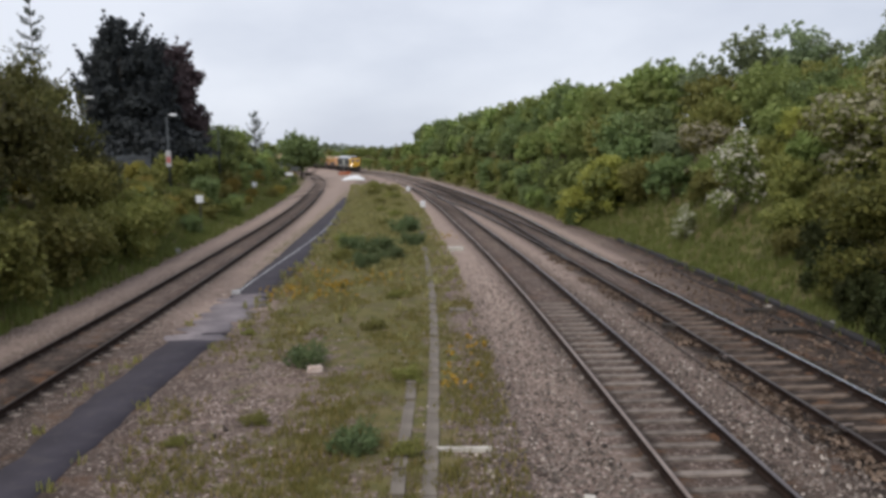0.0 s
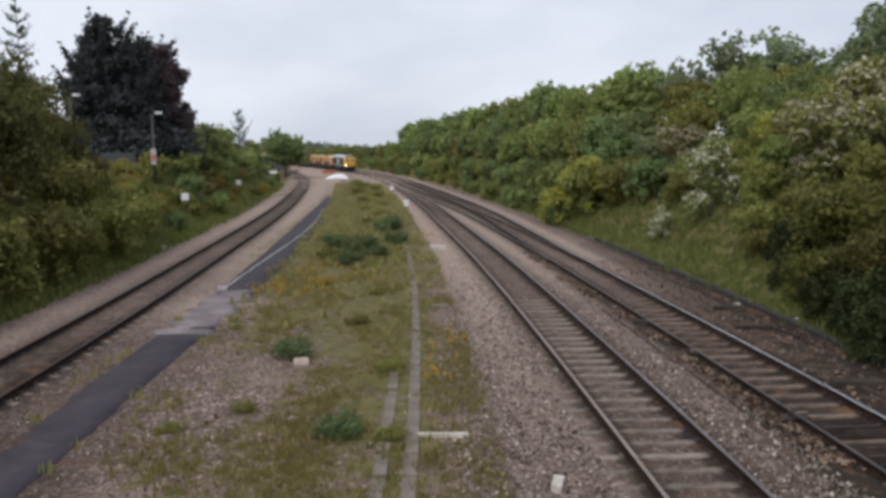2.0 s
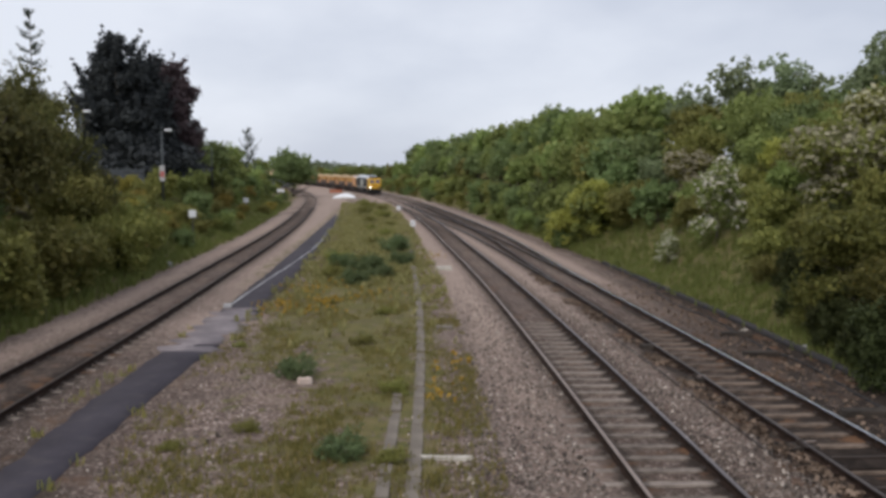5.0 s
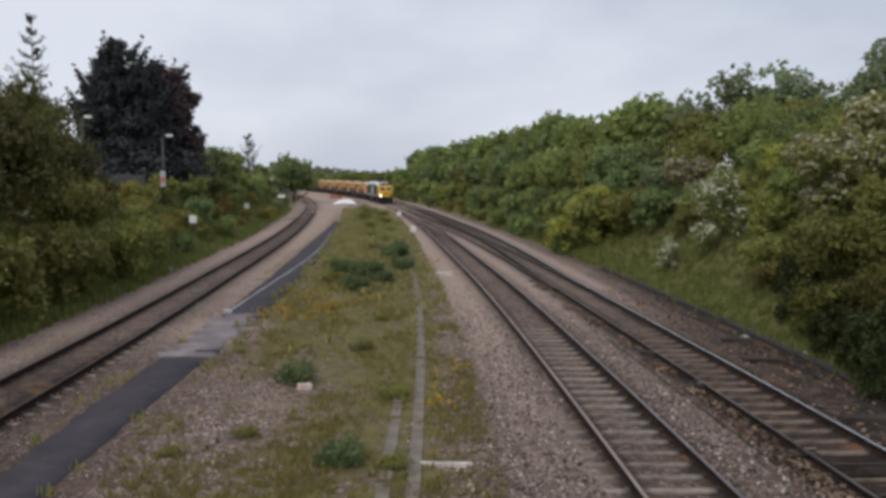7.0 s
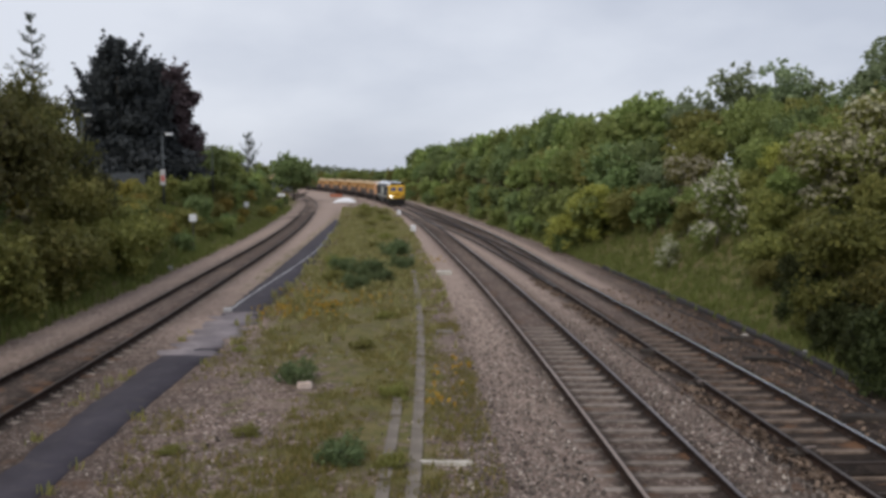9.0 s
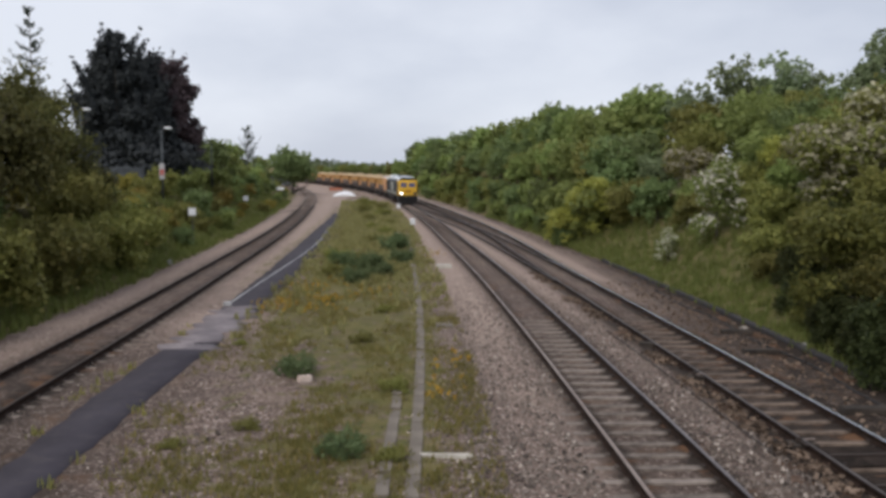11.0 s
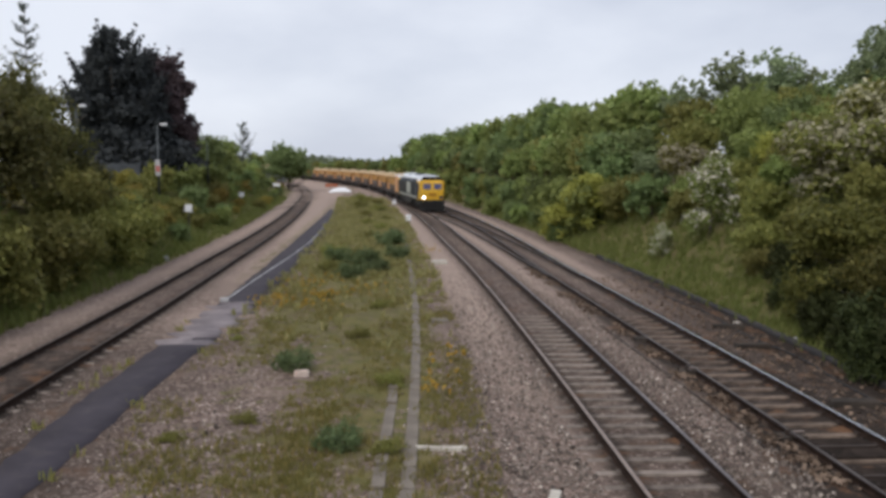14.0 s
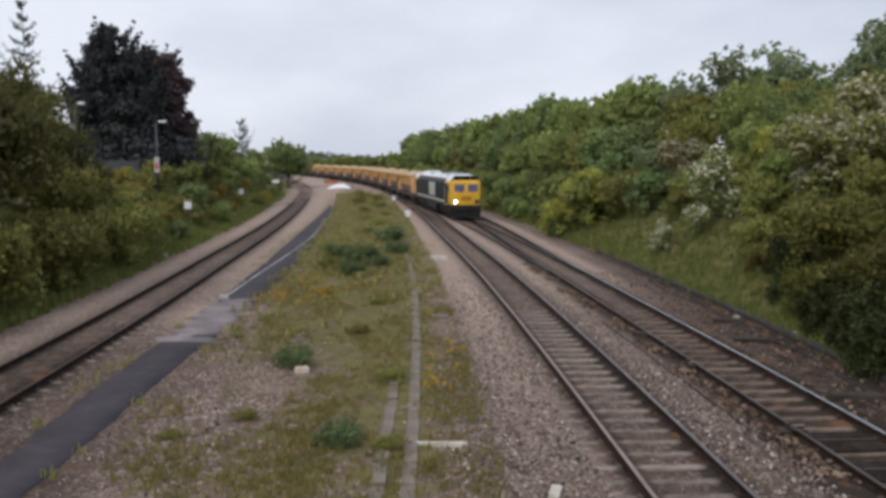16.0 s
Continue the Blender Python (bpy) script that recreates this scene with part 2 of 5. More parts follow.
M["load"] = worn("pale_ballast_load", (0.36, 0.26, 0.16), (0.60, 0.46, 0.30), 1.6, 0.95, fine=12, bump=0.9, dist=0.08)
M["red"] = worn("faded_red_plate", (0.42, 0.10, 0.09), (0.55, 0.2, 0.18), 4.0, 0.6)


def glass_material():
    m = Nodes("cab_glass")
    return m.done((0.085, 0.085, 0.17), 0.08, 0.0, 0.6)


def glow_material(name, colour, strength):
    m = Nodes(name)
    m.put(m.bsdf, "Emission Color", (*colour, 1))
    m.put(m.bsdf, "Emission Strength", strength)
    return m.done(colour, 0.3)


M["glass"] = glass_material()
M["headlight"] = glow_material("lit_headlight", (1.0, 0.97, 0.88), 6.0)
M["leaf_mid"] = leaf_material("leaf_mid_green", (0.120, 0.155, 0.050), (0.300, 0.355, 0.110), (0.46, 0.50, 0.19))
M["leaf_dark"] = leaf_material("leaf_deep_green", (0.090, 0.122, 0.050), (0.225, 0.285, 0.108), (0.34, 0.395, 0.17))
M["leaf_yellow"] = leaf_material("leaf_yellow_green", (0.195, 0.205, 0.048), (0.455, 0.455, 0.110), (0.64, 0.58, 0.165))
M["leaf_rusty"] = leaf_material("leaf_yellowed", (0.15, 0.130, 0.034), (0.36, 0.295, 0.075), (0.52, 0.39, 0.10))
# leaf colour darkened to paint the shade under the overhanging bushes
M["leaf_shaded_foot"] = leaf_material("leaf_shaded_foot", (0.020, 0.026, 0.010), (0.062, 0.074, 0.026), (0.11, 0.12, 0.045), 0.3, 0.15)
M["leaf_olive"] = leaf_material("leaf_olive", (0.120, 0.125, 0.036), (0.285, 0.280, 0.082), (0.42, 0.36, 0.12))
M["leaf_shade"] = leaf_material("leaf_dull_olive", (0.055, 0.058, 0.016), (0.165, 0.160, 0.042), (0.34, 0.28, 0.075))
M["leaf_verge"] = leaf_material("leaf_verge_olive", (0.048, 0.050, 0.017), (0.140, 0.132, 0.044), (0.235, 0.20, 0.068))
M["leaf_shrub"] = leaf_material("leaf_shrub_green", (0.075, 0.110, 0.048), (0.175, 0.225, 0.098), (0.26, 0.30, 0.14))
M["leaf_grey"] = leaf_material("leaf_grey_green", (0.108, 0.14, 0.068), (0.286, 0.336, 0.179), (0.429, 0.472, 0.286))
# copper leaf colour raised to hold the haze over the tree
M["leaf_copper"] = leaf_material("leaf_copper", (0.068, 0.052, 0.056), (0.115, 0.084, 0.088), (0.145, 0.104, 0.106), 0.15, 0.05)
M["leaf_spruce"] = leaf_material("needle_grey_green", (0.085, 0.105, 0.090), (0.17, 0.20, 0.17), (0.24, 0.27, 0.22), 0.3)
# dark needles, raised in colour to take in haze
M["leaf_conifer"] = leaf_material("needle_dark", (0.048, 0.052, 0.056), (0.072, 0.078, 0.080), (0.085, 0.092, 0.090), 0.15, 0.03)
M["blossom"] = leaf_material("hawthorn_blossom", (0.475, 0.435, 0.333), (0.822, 0.789, 0.665), (1.043, 1.013, 0.907), 0.2)
M["blossom_pink"] = leaf_material("faded_blossom", (0.245, 0.225, 0.145), (0.42, 0.385, 0.265), (0.58, 0.53, 0.39), 0.2)
# far leaf colour greyed, with the haze of distance mixed in
M["leaf_hazed"] = leaf_material("leaf_distant_hazed", (0.10, 0.125, 0.07), (0.21, 0.245, 0.15), (0.30, 0.33, 0.22))
M["grass_blade"] = leaf_material("grass_blades", (0.130, 0.140, 0.042), (0.305, 0.275, 0.088), (0.60, 0.43, 0.17))
M["weed_dry"] = leaf_material("dry_weeds", (0.19, 0.195, 0.075), (0.42, 0.395, 0.165), (0.66, 0.56, 0.29))
M["grass_lush"] = leaf_material("lush_grass_blades", (0.082, 0.100, 0.028), (0.200, 0.218, 0.062), (0.32, 0.30, 0.11))
M["flower"] = leaf_material("yellow_flowers", (0.30, 0.19, 0.02), (0.45, 0.29, 0.03), (0.55, 0.36, 0.04), 0.1)


# ---- mesh helpers ----
def part(name, bm, material, parent=None, label="", smooth=False):
    """Links a bmesh as one mesh object, under parent if there is one."""
    me = bpy.data.meshes.new(name)
    bm.to_mesh(me)
    bm.free()
    for mt in material if isinstance(material, (list, tuple)) else [material]:
        me.materials.append(mt)
    if smooth:
        me.polygons.foreach_set("use_smooth", [True] * len(me.polygons))
    ob = new(name, me)
    ob.parent = parent
    return tagged(ob, label) if label else ob


def mesh_from(name, verts, faces, material, parent=None, smooth=False):
    me = bpy.data.meshes.new(name)
    me.from_pydata([tuple(v) for v in verts], [], [tuple(f) for f in faces])
    me.update()
    for mt in material if isinstance(material, (list, tuple)) else [material]:
        me.materials.append(mt)
    if smooth:
        me.polygons.foreach_set("use_smooth", [True] * len(me.polygons))
    ob = new(name, me)
    ob.parent = parent
    return ob


def thing(name, m, label, category, group="", kind=""):
    ob = new(name)
    ob.empty_display_size = 0.2
    ob.matrix_basis = m
    return tagged(ob, label, category, group, kind)


def box(x0, x1, y0, y1, z0, z1, bevel=0.0, bm=None):
    own = bm is None
    bm = bm or bmesh.new()
    r = bmesh.ops.create_cube(bm, size=1)
    for v in r["verts"]:
        v.co = Vector((x0 + (v.co.x + 0.5) * (x1 - x0), y0 + (v.co.y + 0.5) * (y1 - y0), z0 + (v.co.z + 0.5) * (z1 - z0)))
    if bevel and own:
        bmesh.ops.bevel(bm, geom=bm.edges[:], offset=bevel, segments=2, affect="EDGES", profile=0.6)
    return bm


def tube(a, b, r0, r1=None, sides=10, bm=None):
    """A capped, tapered cylinder from a to b."""
    bm = bm or bmesh.new()
    a, b = Vector(a), Vector(b)
    d = b - a
    m = Matrix.Translation((a + b) / 2) @ d.to_track_quat("Z", "Y").to_matrix().to_4x4()
    bmesh.ops.create_cone(bm, cap_ends=True, segments=sides, radius1=r0, radius2=r0 if r1 is None else r1, depth=d.length, matrix=m)
    return bm


def prism(profile, y0, y1, bm=None):
    """A profile of (x, z) points, pushed along y."""
    bm = bm or bmesh.new()
    a = [bm.verts.new((x, y0, z)) for x, z in profile]
    b = [bm.verts.new((x, y1, z)) for x, z in profile]
    n = len(profile)
    bm.faces.new(a)
    bm.faces.new(b[::-1])
    for i in range(n):
        bm.faces.new((a[i], b[i], b[(i + 1) % n], a[(i + 1) % n]))
    bmesh.ops.recalc_face_normals(bm, faces=bm.faces[:])
    return bm


# ---- the plan: lines across the place, x as a function of y ----
class Line:
    def __init__(self, points, soft=6.0):
        y = np.arange(-60.0, 620.0, 1.0)
        p = np.array(sorted(points), float)
        x = np.interp(y, p[:, 0], p[:, 1])
        s0 = (p[1, 1] - p[0, 1]) / (p[1, 0] - p[0, 0])
        s1 = (p[-1, 1] - p[-2, 1]) / (p[-1, 0] - p[-2, 0])
        x = np.where(y < p[0, 0], p[0, 1] + s0 * (y - p[0, 0]), x)
        x = np.where(y > p[-1, 0], p[-1, 1] + s1 * (y - p[-1, 0]), x)
        k = np.exp(-0.5 * (np.arange(-24, 25) / soft) ** 2)
        pad = np.concatenate([x[0] + (x[1] - x[0]) * np.arange(-24, 0), x, x[-1] + (x[-1] - x[-2]) * np.arange(1, 25)])
        self.y, self.x = y, np.convolve(pad, k / k.sum(), "valid")

    def __call__(self, y):
        return np.interp(y, self.y, self.x)

    def at(self, y, side=0.0):
        """The point at y, moved sideways at right angles to the line."""
        s = float(self(y + 0.5) - self(y - 0.5))
        n = math.hypot(1, s)
        return float(self(y)) + side / n, y - side * s / n

    def turn(self, y):
        return math.degrees(-math.atan(float(self(y + 0.5) - self(y - 0.5))))


FAR = [(124, -8.1), (141, -11.3), (166, -16.6), (200, -26), (247, -41.5), (300, -62), (360, -90), (430, -130), (500, -178)]
TRACK_A = Line([(0, -9.2), (18.5, -9.92), (22, -10.15), (26, -10.4), (45, -11.95), (55, -12.7), (75, -14.75), (105, -18.7), (135, -23.4), (175, -32), (230, -48), (300, -74), (400, -120), (500, -178 - 9)])
TRACK_B = Line([(0, 4.45), (8, 4.08), (11, 3.92), (14.5, 3.7), (18, 3.54), (21, 3.36), (25.5, 3.05), (30, 2.7), (36.6, 2.24), (43, 1.6), (51.3, 0.74), (63, -0.3), (75, -1.6), (83, -2.5), (101.6, -4.9)] + FAR)
TRACK_C = Line([(0, 8.2), (8, 7.75), (14, 7.38), (17, 7.14), (20, 6.9), (24, 6.6), (28.5, 6.2), (33, 5.78), (45, 4.85), (53, 4.35), (60, 3.75), (75, 2.1), (101, -1.5), (135, -6.8), (166, -13.2), (200, -22.4), (247, -38), (300, -58.5), (360, -86.5), (430, -126.5), (500, -174.5)])
TRAIN = Line([(0, 8.2), (8, 7.75), (14, 7.38), (17, 7.14), (20, 6.9), (24, 6.6), (28.5, 6.2), (33, 5.75), (38, 5.25), (45, 4.5), (58, 2.95), (67, 1.75), (83, -1.35), (101.6, -4.6)] + FAR)
BANK_L = Line([(0, -12.6), (23, -13.3), (27, -13.45), (32, -13.7), (42, -14.6), (63, -16.3), (106, -21.8), (150, -29), (175, -35), (250, -58), (320, -86), (400, -126), (500, -192)])
BANK_R = Line([(0, 10.6), (17, 10.3), (22, 10.15), (28, 9.8), (34.5, 9.3), (42, 8.8), (49, 8.0), (59, 6.9), (76, 5.0), (109, 0.6), (157, -8.2), (200, -18), (250, -35), (300, -54), (360, -82), (430, -122), (500, -170)])
GRASS_L = Line([(0, -5.2), (14.6, -5.4), (17.7, -5.7), (22, -6.2), (29, -6.5), (43, -7.2), (75, -10.1), (100, -13), (128, -16.5)], 3)
GRASS_R = Line([(0, 0.6), (13, 0.46), (16, 0.43), (20, 0.23), (25.6, -0.08), (33, -0.58), (43, -1.37), (62, -3.0), (100, -7.0), (128, -11)], 3)
PATH_L = Line([(0, -6.6), (8, -7.0), (12, -7.35), (14, -7.65), (16.7, -7.9), (19, -8.0), (23, -7.9), (29.4, -8.3), (35.4, -8.65), (49, -9.7), (67.6, -11.1), (83.5, -12.4)], 3)
PATH_R = Line([(0, -5.9), (8, -6.2), (12, -6.42), (14, -6.5), (16.7, -6.62), (19, -6.66), (22.7, -6.6), (30, -6.75), (40, -7.25), (61.7, -9.0), (83.5, -11.3)], 3)
TROUGH = Line([(0, -0.5), (11.5, -0.52), (13.7, -0.55), (19.7, -0.68), (25.6, -0.88), (33, -1.25), (43, -1.95), (57, -2.9)], 3)


def step(a, b, v):
    t = np.clip((v - a) / (b - a), 0, 1)
    return t * t * (3 - 2 * t)


def near(line, x, y, half, soft=0.4):
    return 1 - step(half - soft, half + soft, np.abs(x - line(y)))


def height(x, y):
    """The ground's height: level by the tracks, banks on both sides."""
    x, y = np.asarray(x, float), np.asarray(y, float)
    left = np.clip(BANK_L(y) - x, 0, None)
    right = np.clip(x - BANK_R(y), 0, None)
    z = 3.5 * step(0, 8.5, left) + 5.0 * step(-0.5, 10.0, right)
    z = z + 0.35 * np.sin(x * 0.31 + y * 0.11) * step(1, 6, left + right) + 0.12 * np.sin(x * 1.3 - y * 0.7) * step(0.5, 3, left + right)
    fill = near(TRACK_A, x, y, 0.55, 0.15) + (near(TRACK_B, x, y, 0.55, 0.15) + near(TRACK_C, x, y, 0.55, 0.15)) * step(23, 31, y)
    crib = (near(TRACK_B, x, y, 0.6, 0.2) + near(TRACK_C, x, y, 0.6, 0.2)) * (1 - step(23, 31, y))
    shoulder = near(TRACK_B, x, y, 2.3, 0.7) * np.where(x < TRACK_B(y), step(15.6, 17.6, y), 1.0) + near(TRACK_C, x, y, 2.3, 0.7)
    z = z + 0.075 * np.clip(fill, 0, 1) + 0.058 * np.clip(shoulder, 0, 1) * (1 - np.clip(near(TRACK_B, x, y, 1.0, 0.2) + near(TRACK_C, x, y, 1.0, 0.2), 0, 1)) - 0.03 * np.clip(crib, 0, 1)
    mid = step(0, 1.5, x - GRASS_L(y)) * step(0, 1.5, GRASS_R(y) - x) * step(130, 110, y)
    return z + mid * (0.05 + 0.05 * np.sin(x * 2.1 + 1.0) * np.sin(y * 1.3))


def gz(x, y):
    return float(height(x, y))


def make_ground():
    xs = np.concatenate([-np.geomspace(900, 46, 22), np.arange(-45, -18, 1.5), np.arange(-18, -11.6, 0.34), np.arange(-11.6, -8.6, 0.2), np.arange(-8.6, 1.0, 0.34), np.arange(1.0, 10.5, 0.2), np.arange(10.5, 13, 0.34), np.arange(13, 30, 1.0), np.arange(30, 46, 2.0), np.geomspace(46, 900, 22)])
    ys = np.concatenate([np.arange(-60, 0, 6.0), np.arange(0, 8, 1.0), np.arange(8, 60, 0.5), np.arange(60, 130, 1.5), np.arange(130, 320, 5.0), np.geomspace(320, 3000, 22)])
    X, Y = np.meshgrid(xs, ys)
    Z = height(X, Y)
    verts = np.stack([X, Y, Z], -1).reshape(-1, 3)
    nx, ny = len(xs), len(ys)
    faces = [(j * nx + i, j * nx + i + 1, (j + 1) * nx + i + 1, (j + 1) * nx + i) for j in range(ny - 1) for i in range(nx - 1)]
    ob = mesh_from("ground", verts, faces, M["ground"], None, True)
    tagged(ob, "grey-brown gravel and weedy grass ground between the railway tracks", "ground", kind="structure")
    x, y = X.ravel(), Y.ravel()
    bank = np.clip(step(-0.6, 0.5, BANK_L(y) - x) + step(-0.3, 0.6, x - BANK_R(y)), 0, 1)
    mid = step(-0.4, 0.9, x - GRASS_L(y)) * step(-0.5, 0.9, GRASS_R(y) - x) * step(132, 112, y)
    bare = 0.42 * np.exp(-((x + 4.3) / 1.6) ** 2 - ((y - 17.5) / 4.5) ** 2) + 0.2 * step(18, 11, y)
    grass = np.clip(np.maximum(bank * 1.1, mid * (0.74 - bare)), 0, 1.1)
    grass = np.maximum(grass, 0.45 * near(PATH_L, x, y, 0.9, 0.5) * step(20, 40, y))
    c_dark = 0.62 + 1.1 * step(17.5, 12.5, y) - 0.46 * step(22, 34, y) + 0.8 * step(56, 78, y)
    rust_and_shade = near(TRACK_A, x, y, 1.1, 0.4) * (0.30 + 0.3 * step(30, 55, y)) + near(TRACK_B, x, y, 1.0, 0.3) * (0.5 - 0.12 * step(20, 30, y) + 0.55 * step(52, 72, y)) + near(TRACK_C, x, y, 1.2, 0.4) * c_dark + near(TRAIN, x, y, 1.0, 0.4) * (0.05 + 0.7 * step(56, 78, y))
    # near right corner: vignetting painted in over the brown ground
    rust_and_shade = rust_and_shade + 0.9 * step(16, 11, y) * step(4.3, 5.8, x) + 0.85 * step(0.9, 1.7, x - TRACK_C(y)) * step(50, 22, y) + 0.35 * step(2.2, 3.2, x - TRACK_B(y)) * step(30, 12, y)
    # near left ballast: lens vignetting put into the ground colour
    rust_and_shade = np.clip(rust_and_shade, 0, 1.3) + 0.6 * step(-5.2, -7.0, x) * step(27, 18, y) + 0.5 * step(-4.0, -6.0, x) * step(16, 10, y)
    # bands along the rails: oil and rust, with the rails' shade painted in
    for line, k in ((TRACK_A, 1.1), (TRACK_B, 1.3), (TRACK_C, 1.6), (TRAIN, 1.3)):
        rust_and_shade = rust_and_shade + k * np.exp(-((np.abs(x - line(y)) - 0.74) / 0.25) ** 2)
    # rusty spoil along the outer side of the far track, wet soil along the drain
    rust_and_shade = rust_and_shade + 0.75 * np.exp(-((x - TRACK_C(y) + 1.25) / 0.32) ** 2) * step(46, 30, y) + 0.9 * np.exp(-((x - BANK_R(y) + 0.15) / 0.42) ** 2) * step(70, 40, y)
    rust_and_shade = np.clip(rust_and_shade, 0, 2.2)
    pale = np.clip(1.15 * np.exp(-((x - TRACK_B(y) + 1.8) / 0.72) ** 2) * (0.25 + 0.75 * step(12, 30, y)) + 0.9 * np.exp(-((x - (TRACK_B(y) + TRAIN(y)) / 2) / 0.5) ** 2) * step(16, 36, y) + 1.1 * np.exp(-((x - TRACK_C(y) - 1.5) / 0.45) ** 2) * step(23, 40, y)
                   + 0.8 * np.exp(-((x - TRACK_A(y) - 2.0) / 0.8) ** 2) * step(22, 40, y) + 0.7 * np.exp(-((x - TRACK_A(y) + 1.9) / 0.6) ** 2) + np.exp(-((x + 7.6) / 1.3) ** 2 - ((y - 25.8) / 2.2) ** 2) * 1.2, 0, 1)
    pale = np.clip(pale + 0.75 * step(48, 75, y) * step(-3.0, -1.2, x - TRACK_A(y)) * (1 - near(TRACK_A, x, y, 1.15, 0.3)) * step(0.3, -0.6, x - GRASS_L(y)) + 0.5 * step(110, 135, y) * step(0, 2, x - TRACK_A(y)), 0, 1)
    for key, val in (("grass", grass), ("rust_and_shade", rust_and_shade), ("pale", pale)):
        at = ob.data.attributes.new(key, "FLOAT", "POINT")
        at.data.foreach_set("value", val.astype(np.float32))


make_ground()


def strip(name, left, right, ys, top, thick, mat, wob=0.0, seed=1, lift=True):
    """A thin slab between two lines, with worn edges."""
    rnd = random.Random(seed)
    verts, faces = [], []
    for y in ys:
        a, b = float(left(y)) + rnd.uniform(-wob, wob), float(right(y)) + rnd.uniform(-wob, wob)
        c = (a + b) / 2
        za, zb, zc = (gz(v, y) if lift else 0.0 for v in (a, b, c))
        verts += [(a, y, za + top - thick), (a + 0.02, y, za + top), (c, y, zc + top + 0.015), (b - 0.02, y, zb + top), (b, y, zb + top - thick)]
    n = len(verts) // 5
    for j in range(n - 1):
        for i in range(4):
            p = j * 5 + i
            faces.append((p, p + 1, p + 6, p + 5))
    faces += [(0, 1, 2, 3, 4), tuple(range(5 * n - 1, 5 * n - 6, -1))]
    return mesh_from(name, verts, faces, mat, None, True)


for k, (y0, y1) in enumerate(((3.0, 22.9), (27.4, 88.0))):
    tagged(strip("asphalt_path", PATH_L, PATH_R, np.arange(y0, y1, 0.5), 0.03, 0.12, M["asphalt"], 0.07, k), "dark grey worn asphalt walkway beside the track", "path", kind="structure")
tagged(strip("dusty_path", PATH_L, PATH_R, np.arange(21.6, 28.6, 0.3), 0.034, 0.12, M["dust"], 0.36, 9), "pale dusty stretch of the walkway strewn with fines", "path", kind="structure")
EDGE = Line([(28.6, -8.14), (34.2, -8.30), (40.5, -8.38), (47.3, -8.5), (56, -9.0), (69, -10.35)], 3)
tagged(strip("white_edge_line", lambda y: EDGE(y) - 0.042, lambda y: EDGE(y) + 0.042, np.arange(28.8, 69, 0.7), 0.055, 0.03, M["white_paint"], 0.015, 5), "faded white painted line along the asphalt walkway", "line", kind="structure")

# ---- tracks ----
RAIL = [(-0.070, 0.0), (-0.070, 0.012), (-0.012, 0.032), (-0.010, 0.110), (-0.036, 0.122), (-0.036, 0.146), (-0.028, 0.155), (0.028, 0.155), (0.036, 0.146), (0.036, 0.122), (0.010, 0.110), (0.012, 0.032), (0.070, 0.012), (0.070, 0.0)]


def make_rail(line, side, ys, mats, parent, drop=0.0, label=""):
    verts, faces, n = [], [], len(RAIL)
    for y in ys:
        for px, pz in RAIL:
            x, yy = line.at(y, side + px)
            verts.append((x, yy, 0.045 + pz - drop))
    for j in range(len(ys) - 1):
        for i in range(n):
            faces.append((j * n + i, (j + 1) * n + i, (j + 1) * n + (i + 1) % n, j * n + (i + 1) % n))
    faces += [tuple(range(n)), tuple(range(len(verts) - 1, len(verts) - n - 1, -1))]
    ob = mesh_from("rail", verts, faces, mats, parent)
    tops = {5, 6, 7}
    for k in range((len(ys) - 1) * n):
        ob.data.polygons[k].material_index = 1 if k % n in tops else 0
    if label:
        tagged(ob, label)
    return ob


def make_track(line, y0, y1, label, top, drop=0.0, left_top=None):
    t = thing("railway_track", pose(0, 0, 0), label, "track", kind="structure")
    ys = [y for y in list(np.arange(-6, 60, 1.0)) + list(np.arange(60, 340, 3.0)) if y0 <= y <= y1]
    for side in (-0.7525, 0.7525):
        make_rail(line, side, ys, [M["rail_side"], left_top if side < 0 and left_top else top], t, drop)
    return t


track_left = make_track(TRACK_A, -6, 330, "single rusty rail track bedded in brown ballast", M["rail_dull"])
track_mid = make_track(TRACK_B, -6, 330, "railway track with polished rails on concrete sleepers", M["rail_grey"], 0.0, M["rail_worn"])
track_far = make_track(TRACK_C, -6, 330, "railway track with polished rails beside the grassy bank", M["rail_top"], 0.0, M["rail_dark"])
track_cross = make_track(TRAIN, 35, 112, "crossover track joining the two main lines", M["rail_dark"], 0.004)


# ---- vegetation ----
def leaves(rng, blobs, n, size, up=0.25, inner=0.62):
    """n small leaf quads on the skins of the blobs (x, y, z, r): vertices and faces."""
    b = np.array(blobs, float)
    w = b[:, 3] ** 2
    pick = rng.choice(len(b), n, p=w / w.sum())
    d = rng.normal(size=(n, 3))
    d[:, 2] += up
    d /= np.linalg.norm(d, axis=1, keepdims=True)
    pos = b[pick, :3] + d * (b[pick, 3] * rng.uniform(inner, 1.06, n))[:, None]
    nor = d + rng.normal(size=(n, 3)) * 0.55
    nor /= np.linalg.norm(nor, axis=1, keepdims=True)
    u = np.cross(nor, rng.normal(size=(n, 3)))
    u /= np.linalg.norm(u, axis=1, keepdims=True)
    v = np.cross(nor, u)
    s = (size * rng.uniform(0.6, 1.35, n))[:, None]
    u, v, bend = u * s * 0.62, v * s * 0.42, nor * s * 0.12
    quad = np.stack([pos - u, pos - v + bend, pos + u, pos + v + bend], 1).reshape(-1, 3)
    return quad


